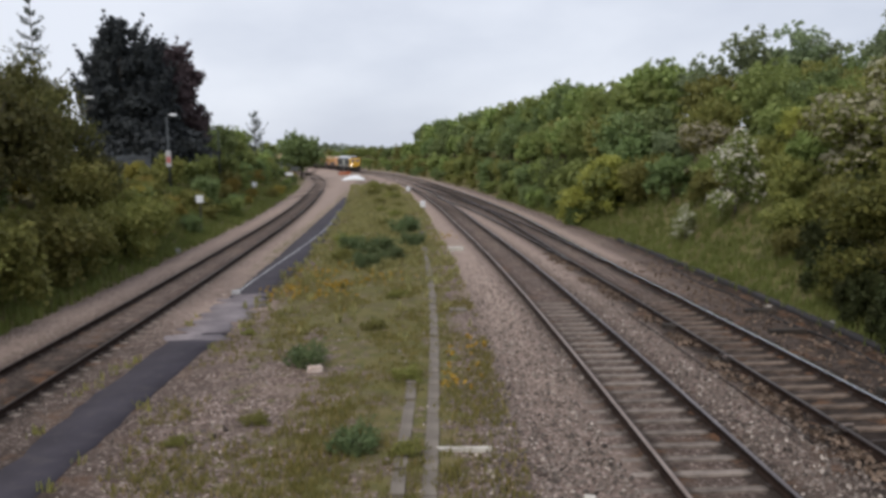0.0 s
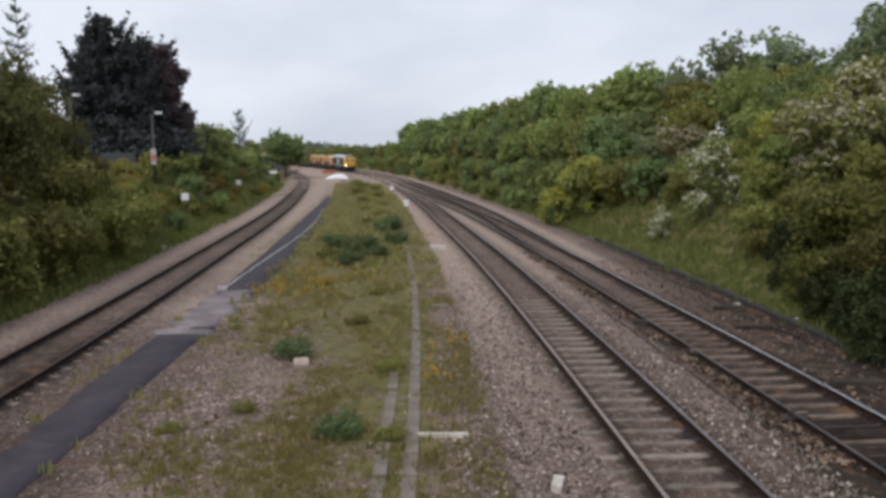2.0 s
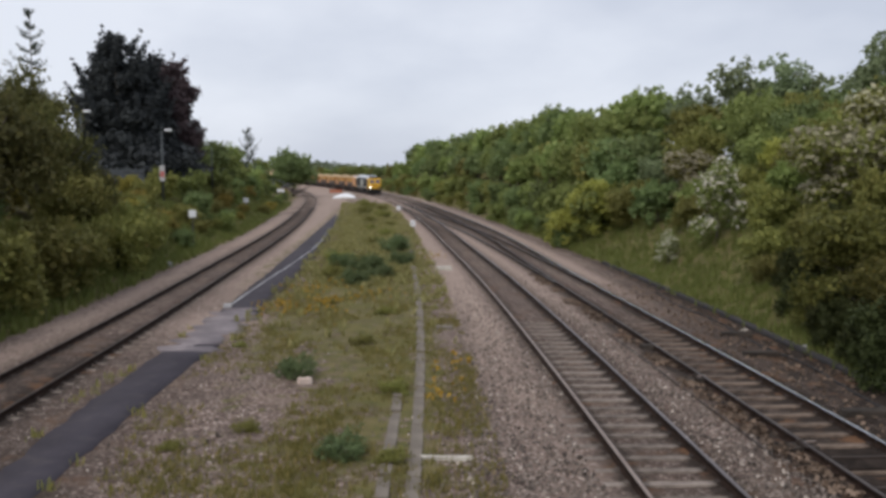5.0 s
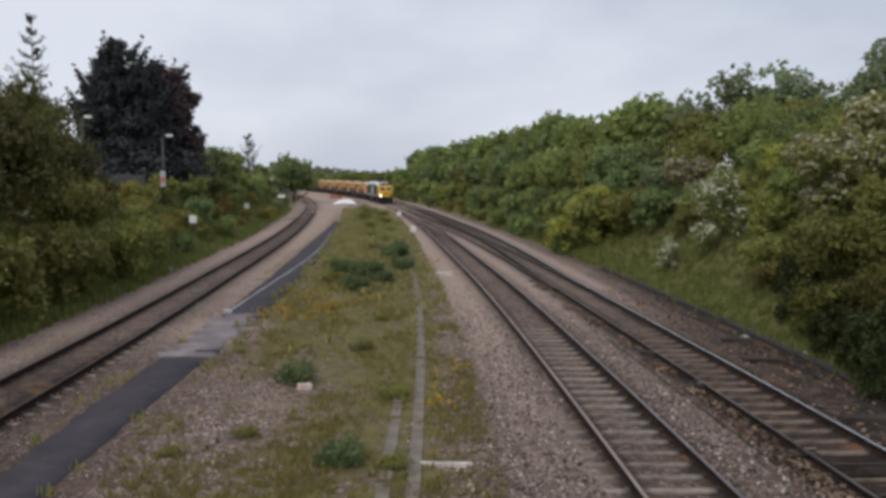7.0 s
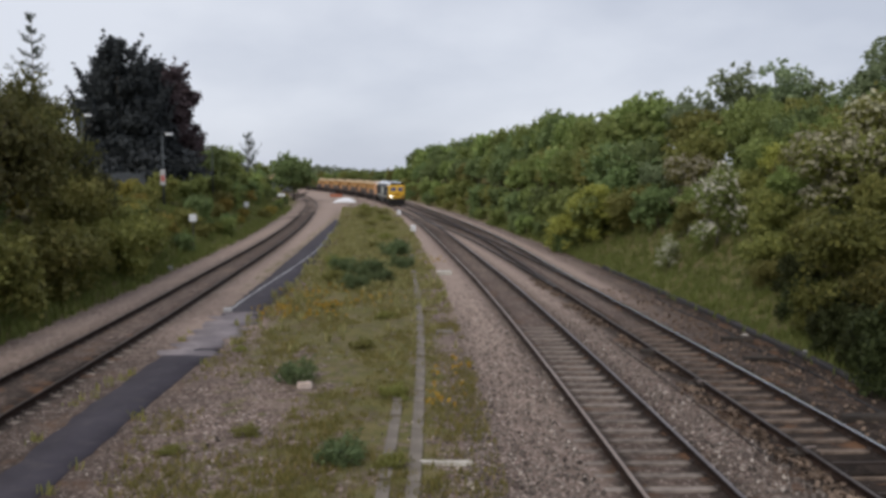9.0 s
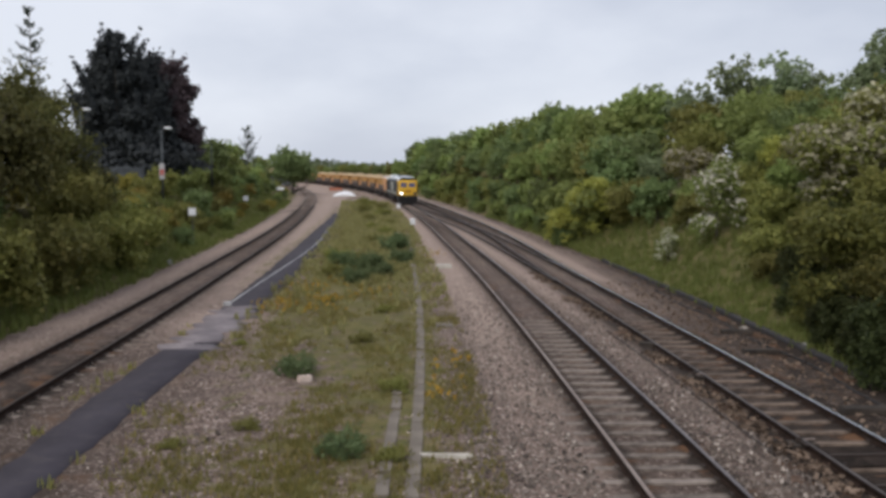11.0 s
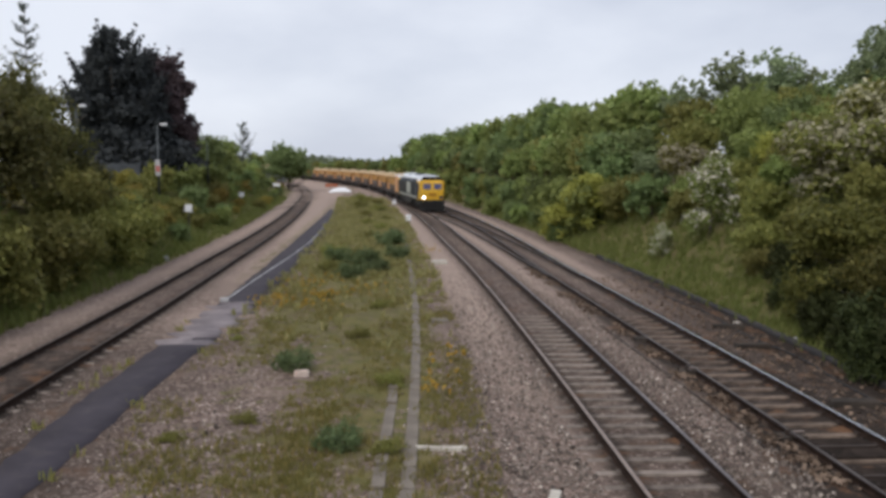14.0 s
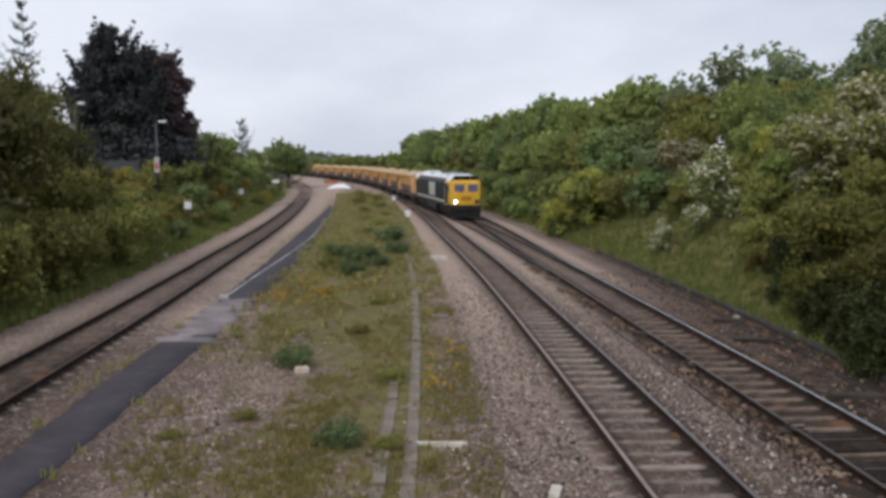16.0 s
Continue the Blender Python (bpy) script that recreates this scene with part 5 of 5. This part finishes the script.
def make_far_building():
    x, y = -52.0, 225.0
    t = thing("far_building", rest(x, y, -12), "low grey flat building far beyond the trees", "building")
    part("wall", box(-6, 6, -4, 4, -0.5, 2.4), M["brick"], t)
    part("roof", prism([(-6.4, 2.4), (6.4, 2.4), (6.0, 2.9), (-6.0, 2.9)], -4.4, 4.4), M["slate"], t)
    for i in range(4):
        part("window", box(-4.6 + i * 2.6, -3.4 + i * 2.6, -4.04, -3.98, 1.0, 2.0), M["glass"], t)


make_far_building()


def make_far_woods():
    """The distant belt of trees that closes the view beyond the curve."""
    rng = np.random.default_rng(21)
    blobs = []
    for i in range(420):
        f = rng.random()
        x = -330 + 330 * f + rng.normal() * 6
        y = 430 + 60 * math.sin(f * 3) + rng.normal() * 14
        h = 5.2 + 3.0 * math.sin(f * 23.0) * math.sin(f * 7.1) + rng.uniform(-1, 1.2)
        blobs.append((x, y, h * 0.3, 3.2))
        blobs.append((x + rng.normal() * 2, y, h, 2.2))
    ob = quads("far_woods", leaves(rng, blobs, 34000, 1.4), M["leaf_hazed"])
    tagged(ob, "distant belt of dark green woodland", "woods", kind="stuff")


make_far_woods()


# ---- trough lids and sleepers ----
def trough_run(line, y0, y1, off, label, w=0.3):
    t = thing("cable_trough", pose(0, 0, 0), label, "cable trough")
    me = None
    y = y0
    rr = random.Random(int(y1 * 10))
    while y < y1:
        x, yy = line.at(y, off)
        if me is None:
            o = part("lid", box(-w / 2, w / 2, -0.44, 0.44, -0.10, 0.06, 0.012), M["old_concrete"], t)
            me = o.data
        else:
            o = new("lid", me)
            o.parent = t
        o.matrix_basis = pose(x, yy, gz(x, yy) - 0.03 + rr.uniform(-0.012, 0.012), rr.uniform(-0.8, 0.8), rr.uniform(-1.5, 1.5), line.turn(y) + rr.uniform(-1, 1))
        y += 0.905


trough_run(TROUGH, 5.0, 58.0, 0.0, "run of weathered concrete cable trough lids in the grass", 0.24)
trough_run(TROUGH, 5.0, 18.5, -0.48, "shorter second run of sunken concrete trough lids", 0.22)


def sleeper_mesh(name, length, wid, mat):
    bm = prism([(-wid / 2, -0.14), (wid / 2, -0.14), (wid / 2 - 0.03, 0.045), (-wid / 2 + 0.03, 0.045)], -length / 2, length / 2)
    bmesh.ops.rotate(bm, verts=bm.verts[:], matrix=Matrix.Rotation(radians(90), 3, "Z"))
    for s in (-0.7525, 0.7525):
        for d in (-0.11, 0.11):
            box(s + d - 0.03, s + d + 0.03, -0.06, 0.06, 0.03, 0.085, 0, bm)
    o = part(name, bm, mat)
    return o


def lay_sleepers(track, line, y0, y1, gap, length, mat, seed):
    rr = random.Random(seed)
    first = None
    y = y0
    while y < y1:
        x, yy = line.at(y)
        if first is None:
            o = first = sleeper_mesh("sleeper", length, 0.225, mat)
        else:
            o = new("sleeper", first.data)
        o.parent = track
        o.matrix_basis = pose(x, yy, rr.uniform(-0.010, 0.004), 0, 0, line.turn(y) + rr.uniform(-0.6, 0.6))
        y += gap / math.hypot(1, float(line(y + 0.5) - line(y - 0.5)))


lay_sleepers(track_mid, TRACK_B, 4.42, 60.0, 0.589, 2.5, M["sleeper"], 1)
lay_sleepers(track_far, TRACK_C, 4.0, 60.0, 0.62, 2.5, M["sleeper_dark"], 2)
lay_sleepers(track_left, TRACK_A, 4.0, 40.0, 0.65, 2.2, M["sleeper"], 3)


# ---- the train ----
def wheelset(parent, y, r, name="wheelset"):
    bm = bmesh.new()
    tube((-0.75, 0, 0), (0.75, 0, 0), 0.08, sides=8, bm=bm)
    for s in (-0.75, 0.75):
        tube((s - 0.065, 0, 0), (s + 0.065, 0, 0), r, sides=20, bm=bm)
        tube((s - 0.09 if s < 0 else s - 0.02, 0, 0), (s + 0.02 if s < 0 else s + 0.09, 0, 0), r * 0.45, sides=12, bm=bm)
    o = part(name, bm, M["wagon_low"], parent)
    o.location = (0, y, r)
    return o


def bogie(parent, yc, axles, r, spacing):
    """A side-framed bogie; returns its wheelsets."""
    o = new("bogie")
    o.parent = parent
    o.location = (0, yc, 0)
    half = spacing * (axles - 1) / 2 + 0.55
    bm = bmesh.new()
    for s in (-1.02, 1.02):
        box(s - 0.07, s + 0.07, -half, half, r + 0.05, r + 0.33, 0, bm)
        for i in range(axles):
            yy = (i - (axles - 1) / 2) * spacing
            box(s - 0.12, s + 0.12, yy - 0.17, yy + 0.17, r - 0.17, r + 0.2, 0, bm)
    box(-1.0, 1.0, -0.3, 0.3, r + 0.1, r + 0.35, 0, bm)
    part("frame", bm, M["black"], o)
    return [wheelset(o, (i - (axles - 1) / 2) * spacing, r) for i in range(axles)]


def buffers(parent, y, d):
    for s in (-0.87, 0.87):
        bm = tube((s, y, 1.05), (s, y + d * 0.45, 1.05), 0.09, sides=10)
        tube((s, y + d * 0.45, 1.05), (s, y + d * 0.52, 1.05), 0.23, sides=16, bm=bm)
        part("buffer", bm, M["black"], parent)


def make_loco():
    """A heavy six-axle diesel freight locomotive; it faces along +y, rail level at z 0."""
    t = thing("locomotive", pose(0, 0, 0), "yellow-fronted dark diesel freight locomotive with a lit headlight", "locomotive")
    wheels = bogie(t, 6.6, 3, 0.53, 1.9) + bogie(t, -6.6, 3, 0.53, 1.9)
    part("underframe", box(-1.28, 1.28, -10.1, 10.1, 1.0, 1.32, 0.03), M["black"], t)
    part("fuel_tank", prism([(-1.25, 1.0), (-1.25, 0.55), (-1.0, 0.3), (1.0, 0.3), (1.25, 0.55), (1.25, 1.0)], -2.9, 2.9), M["black"], t)
    side = [(-1.32, 1.32), (-1.32, 3.05), (-1.0, 3.45), (1.0, 3.45), (1.32, 3.05), (1.32, 1.32)]
    part("body", prism(side, -7.9, 7.7), M["loco_dark"], t)
    part("roof", prism([(-1.06, 3.40), (-0.80, 3.78), (0.80, 3.78), (1.06, 3.40)], -7.6, 7.5), M["loco_roof"], t, "pale grey ribbed roof")
    for i in range(9):
        y0 = -7.0 + i * 1.65
        part("roof_rib", prism([(-1.10, 3.40), (-0.82, 3.83), (0.82, 3.83), (1.10, 3.40)], y0, y0 + 0.10), M["loco_roof"], t)
    part("exhaust", box(-0.35, 0.35, 0.4, 1.6, 3.77, 3.95, 0.03), M["black"], t)
    for y0 in (-5.9, -4.0):
        part("fan", tube((0, y0, 3.77), (0, y0, 3.88), 0.75, sides=20), M["loco_roof"], t)
    for y0 in (-1.9, 6.0):
        part("roof_grille", prism([(-0.90, 3.66), (-0.81, 3.81), (0.81, 3.81), (0.90, 3.66)], y0, y0 + 1.2), M["grille"], t, "dark blue roof grille")
    part("roof_grille", prism([(-0.84, 3.74), (-0.81, 3.80), (0.81, 3.80), (0.84, 3.74)], 3.0, 5.4), M["grille"], t, "blue-grey roof grille")
    for s in (-1, 1):
        part("side_panel", box(min(s * 1.318, s * 1.335), max(s * 1.318, s * 1.335), -0.6, 2.6, 1.7, 2.95), M["loco_cream"], t, "pale cream side panel")
        part("side_stripe", box(min(s * 1.318, s * 1.34), max(s * 1.318, s * 1.34), -7.9, 7.7, 1.33, 1.52), M["loco_cream"], t, "pale line along the sill")
        for i in range(5):
            part("door_grille", box(min(s * 1.318, s * 1.332), max(s * 1.318, s * 1.332), -6.9 + i * 1.2, -5.9 + i * 1.2, 1.75, 2.95), M["black"], t)
        part("handrail", tube((s * 1.38, 7.9, 1.4), (s * 1.38, 7.9, 2.7), 0.02, sides=6), M["white_paint"], t)
    for d in (1, -1):
        a, b = (7.7, 10.35) if d > 0 else (-7.9, -10.35)
        cab = bmesh.new()
        lo = [(-1.32, a, 1.2), (1.32, a, 1.2), (1.32, a, 3.05), (0.95, a, 3.74), (-0.95, a, 3.74), (-1.32, a, 3.05)]
        hi = [(-1.22, b, 1.2), (1.22, b, 1.2), (1.30, b - d * 0.14, 3.20), (0.95, b - d * 0.60, 3.68), (-0.95, b - d * 0.60, 3.68), (-1.30, b - d * 0.14, 3.20)]
        va, vb = [cab.verts.new(p) for p in lo], [cab.verts.new(p) for p in hi]
        mid_a, mid_b = [cab.verts.new((x, b, z)) for x, z in ((-1.24, 2.1), (1.24, 2.1))]
        cab.faces.new(va)
        cab.faces.new((vb[0], vb[1], mid_b, mid_a))
        cab.faces.new((mid_a, mid_b, vb[2], vb[5]))
        cab.faces.new((vb[5], vb[2], vb[3], vb[4]))
        roof_face = cab.faces.new((va[3], va[4], vb[4], vb[3]))
        cab.faces.new((va[0], va[1], vb[1], vb[0]))
        cab.faces.new((va[1], va[2], vb[2], mid_b, vb[1]))
        cab.faces.new((va[5], va[0], vb[0], mid_a, vb[5]))
        s1 = cab.faces.new((va[2], va[3], vb[3], vb[2]))
        s2 = cab.faces.new((va[4], va[5], vb[5], vb[4]))
        bmesh.ops.recalc_face_normals(cab, faces=cab.faces[:])
        corner = [e for e in cab.edges if abs(e.verts[0].co.x - e.verts[1].co.x) < 0.2 and abs(e.verts[0].co.y - b) < 0.2 and abs(e.verts[1].co.y - b) < 0.2]
        brow = [e for e in cab.edges if min(e.verts[0].co.z, e.verts[1].co.z) > 2.9 and max(abs(e.verts[0].co.y - a), abs(e.verts[1].co.y - a)) > 1.0]
        bmesh.ops.bevel(cab, geom=list(set(corner + brow)), offset=0.14, segments=3, affect="EDGES", profile=0.5)
        for f in cab.faces:
            f.normal_update()
            c = f.calc_center_median()
            if c.z > 3.27:
                f.material_index = 1 if f.normal.y * d > 0.2 or abs(c.y) > 9.85 else 2
        part("cab" if d > 0 else "rear_cab", cab, [M["loco_yellow"], M["brow"], M["loco_roof"]], t, "warning-yellow cab with a black brow")
        for s in (-1, 1):
            x0, x1 = sorted((s * 0.16, s * 0.98))
            ya, yb = b + d * 0.012, b - d * 0.10
            w = bmesh.new()
            q = [w.verts.new(p) for p in ((x0, ya - d * 0.02, 2.36), (x1, ya - d * 0.02, 2.36), (x1, yb + d * 0.025, 2.95), (x0, yb + d * 0.025, 2.95))]
            q2 = [w.verts.new(v.co + Vector((0, -d * 0.05, 0))) for v in q]
            w.faces.new(q)
            w.faces.new(q2[::-1])
            for i in range(4):
                w.faces.new((q[i], q2[i], q2[(i + 1) % 4], q[(i + 1) % 4]))
            bmesh.ops.recalc_face_normals(w, faces=w.faces[:])
            part("windscreen", w, M["glass"], t, "tinted windscreen pane")
            part("wiper", tube((s * 0.6, b + d * 0.03, 2.2), (s * 0.35, b - d * 0.02, 2.75), 0.015, sides=5), M["black"], t)
            yy = (a + b) / 2
            part("cab_window", box(min(s * 1.26, s * 1.325), max(s * 1.26, s * 1.325), yy - 0.35, yy + 0.35, 2.25, 2.95), M["glass"], t)
            part("cab_side", box(min(s * 1.28, s * 1.33), max(s * 1.28, s * 1.33), min(a, a + d * 1.15), max(a, a + d * 1.15), 1.32, 3.0), M["loco_dark"], t)
            cluster = part("lamp_cluster", box(s * 0.92 - 0.2, s * 0.92 + 0.2, min(b, b + d * 0.03), max(b, b + d * 0.03), 1.36, 1.66, 0.01), M["black"], t)
            lit = d > 0 and s > 0
            part("headlight", tube((s * 0.92, b + d * 0.03, 1.51), (s * 0.92, b + d * 0.07, 1.51), 0.12 if lit else 0.10, sides=16), M["headlight"] if lit else M["glass"], cluster, "lit white headlight" if lit else "")
        part("nose_grille", box(-0.42, 0.42, min(b, b + d * 0.02), max(b, b + d * 0.02), 1.62, 1.95), M["nose"], t, "orange-brown multiple-working panel")
        part("buffer_beam", box(-1.28, 1.28, min(b - d * 0.3, b + d * 0.06), max(b - d * 0.3, b + d * 0.06), 0.78, 1.24, 0.02), M["black"], t)
        part("plough", prism([(-1.2, 0.16), (1.2, 0.16), (1.28, 0.78), (-1.28, 0.78)], min(b - d * 0.15, b), max(b - d * 0.15, b)), M["black"], t)
        part("coupling", box(-0.10, 0.10, min(b, b + d * 0.42), max(b, b + d * 0.42), 0.85, 1.02), M["black"], t)
        buffers(t, b, d)
    return t, wheels


def make_wagon():
    """A bogie ballast hopper wagon, ochre above and brown below."""
    t = thing("hopper_wagon", pose(0, 0, 0), "ochre-yellow bogie hopper wagon loaded with brown ballast", "wagon", "wagons of the ballast train")
    bogie(t, 4.6, 2, 0.46, 1.8)
    bogie(t, -4.6, 2, 0.46, 1.8)
    part("underframe", box(-1.2, 1.2, -6.75, 6.75, 0.95, 1.25, 0.02), M["wagon_low"], t)
    part("discharge_doors", prism([(-1.2, 1.25), (-1.3, 1.6), (1.3, 1.6), (1.2, 1.25), (0.5, 0.5), (-0.5, 0.5)], -3.0, 3.0), M["wagon_low"], t)
    bm = bmesh.new()
    a = [bm.verts.new(p) for p in ((-1.16, -3.6, 1.3), (1.16, -3.6, 1.3), (1.16, 3.6, 1.3), (-1.16, 3.6, 1.3))]
    k = [bm.verts.new(p) for p in ((-1.36, -4.7, 2.15), (1.36, -4.7, 2.15), (1.36, 4.7, 2.15), (-1.36, 4.7, 2.15))]
    b = [bm.verts.new(p) for p in ((-1.30, -6.0, 3.1), (1.30, -6.0, 3.1), (1.30, 6.0, 3.1), (-1.30, 6.0, 3.1))]
    c = [bm.verts.new(p) for p in ((-1.22, -5.9, 3.1), (1.22, -5.9, 3.1), (1.22, 5.9, 3.1), (-1.22, 5.9, 3.1))]
    e = [bm.verts.new(p) for p in ((-1.1, -4.6, 2.2), (1.1, -4.6, 2.2), (1.1, 4.6, 2.2), (-1.1, 4.6, 2.2))]
    bm.faces.new(a[::-1])
    bm.faces.new(e)
    for i in range(4):
        j = (i + 1) % 4
        low = bm.faces.new((a[i], a[j], k[j], k[i]))
        low.material_index = 1
        bm.faces.new((k[i], k[j], b[j], b[i]))
        bm.faces.new((b[i], b[j], c[j], c[i]))
        bm.faces.new((c[i], c[j], e[j], e[i]))
    bmesh.ops.recalc_face_normals(bm, faces=bm.faces[:])
    part("hopper", bm, [M["wagon"], M["wagon_dust"]], t)
    for s in (-1, 1):
        for i in range(7):
            y0 = -4.3 + i * 1.42
            part("rib", prism([(s * 1.31, 2.1), (s * 1.43, 2.2), (s * 1.37, 3.08), (s * 1.28, 3.08)], y0, y0 + 0.13), M["wagon"], t)
        part("top_rail", box(min(s * 1.22, s * 1.39), max(s * 1.22, s * 1.39), -6.05, 6.05, 3.08, 3.22, 0.015), M["wagon"], t)
        part("end_rail", box(-1.30, 1.30, min(s * 5.92, s * 6.06), max(s * 5.92, s * 6.06), 3.08, 3.22, 0.015), M["wagon"], t)
        part("end_platform", box(-1.2, 1.2, min(s * 4.6, s * 6.7), max(s * 4.6, s * 6.7), 1.25, 1.32), M["wagon_low"], t)
        for x in (-1.1, 1.1):
            part("end_stay", tube((x, s * 6.45, 1.3), (x, s * 5.95, 3.1), 0.06, sides=6), M["wagon"], t)
            part("end_ladder", box(x - 0.2, x + 0.2, min(s * 6.42, s * 6.48), max(s * 6.42, s * 6.48), 1.32, 2.3), M["wagon_pale"], t, "pale end handrail")
        part("air_tank", tube((s * 0.8, 3.9, 0.85), (s * 0.8, 5.0, 0.85), 0.2, sides=10), M["wagon_low"], t)
        buffers(t, s * 6.75, s)
    heap = bmesh.new()
    bmesh.ops.create_grid(heap, x_segments=12, y_segments=48, size=1)
    rr = random.Random(3)
    for v in heap.verts:
        x, y = v.co.x, v.co.y
        peak = 0.30 + 0.70 * math.exp(-((abs(y) - 0.46) / 0.2) ** 2)
        v.co = Vector((x * 1.2, y * 5.85, 2.82 + 0.95 * (1 - abs(x) ** 1.6) * (1 - abs(y) ** 5) * peak + rr.uniform(-0.05, 0.05)))
    part("ballast_load", heap, M["load"], t, "pale ballast heaped in two peaks")
    return t


def generator_housing(wagon):
    part("generator_housing", box(-1.38, 1.38, 5.2, 6.7, 1.33, 3.40, 0.05), M["wagon_pale"], wagon, "pale orange generator housing with a white top")
    part("housing_top", box(-1.40, 1.40, 5.15, 6.72, 3.40, 3.55, 0.02), M["white_sheet"], wagon)


loco, loco_wheels = make_loco()
lead = make_wagon()
wagons = [lead] + [copy_thing(lead, Matrix()) for _ in range(13)]
generator_housing(lead)
tagged(lead, "ochre hopper wagon with a pale generator housing, coupled behind the locomotive")

# the train's way, measured along the line of track
WAY_Y = np.arange(-20.0, 600.0, 0.5)
WAY_X = TRAIN(WAY_Y)
WAY_S = np.concatenate([[0], np.cumsum(np.hypot(np.diff(WAY_X), np.diff(WAY_Y)))])
SPEED, END_Y = 8.5, 65.3


def along(s):
    return Vector((float(np.interp(s, WAY_S, WAY_X)), float(np.interp(s, WAY_S, WAY_Y)), 0.2))


def ride(s_front, back, base):
    """The pose of a vehicle whose middle is back metres behind the train's front."""
    a, b = along(s_front + back - base / 2), along(s_front + back + base / 2)
    d = (a - b).normalized()
    turn = math.degrees(math.atan2(-d.x, d.y))
    c = (a + b) / 2
    return pose(c.x, c.y, c.z, 0, 0, turn)


def motions():
    end = float(np.interp(END_Y, WAY_Y, WAY_S))
    times = [i * 0.5 for i in range(33)]
    front = {t: end + SPEED * (16.0 - t) for t in times}
    walk(loco, [(t, ride(front[t], 10.4, 13.2)) for t in times])
    for i, w in enumerate(wagons):
        walk(w, [(t, ride(front[t], 20.8 + 0.55 + 7.25 + i * 14.5, 9.2)) for t in times])
    ticks = [i / 15 for i in range(241)]
    for w in loco_wheels:
        y, z = w.location.y, w.location.z
        walk(w, [(t, pose(0, y, z, -math.degrees(SPEED * t / 0.53) % 360, 0, 0)) for t in ticks])


motions()
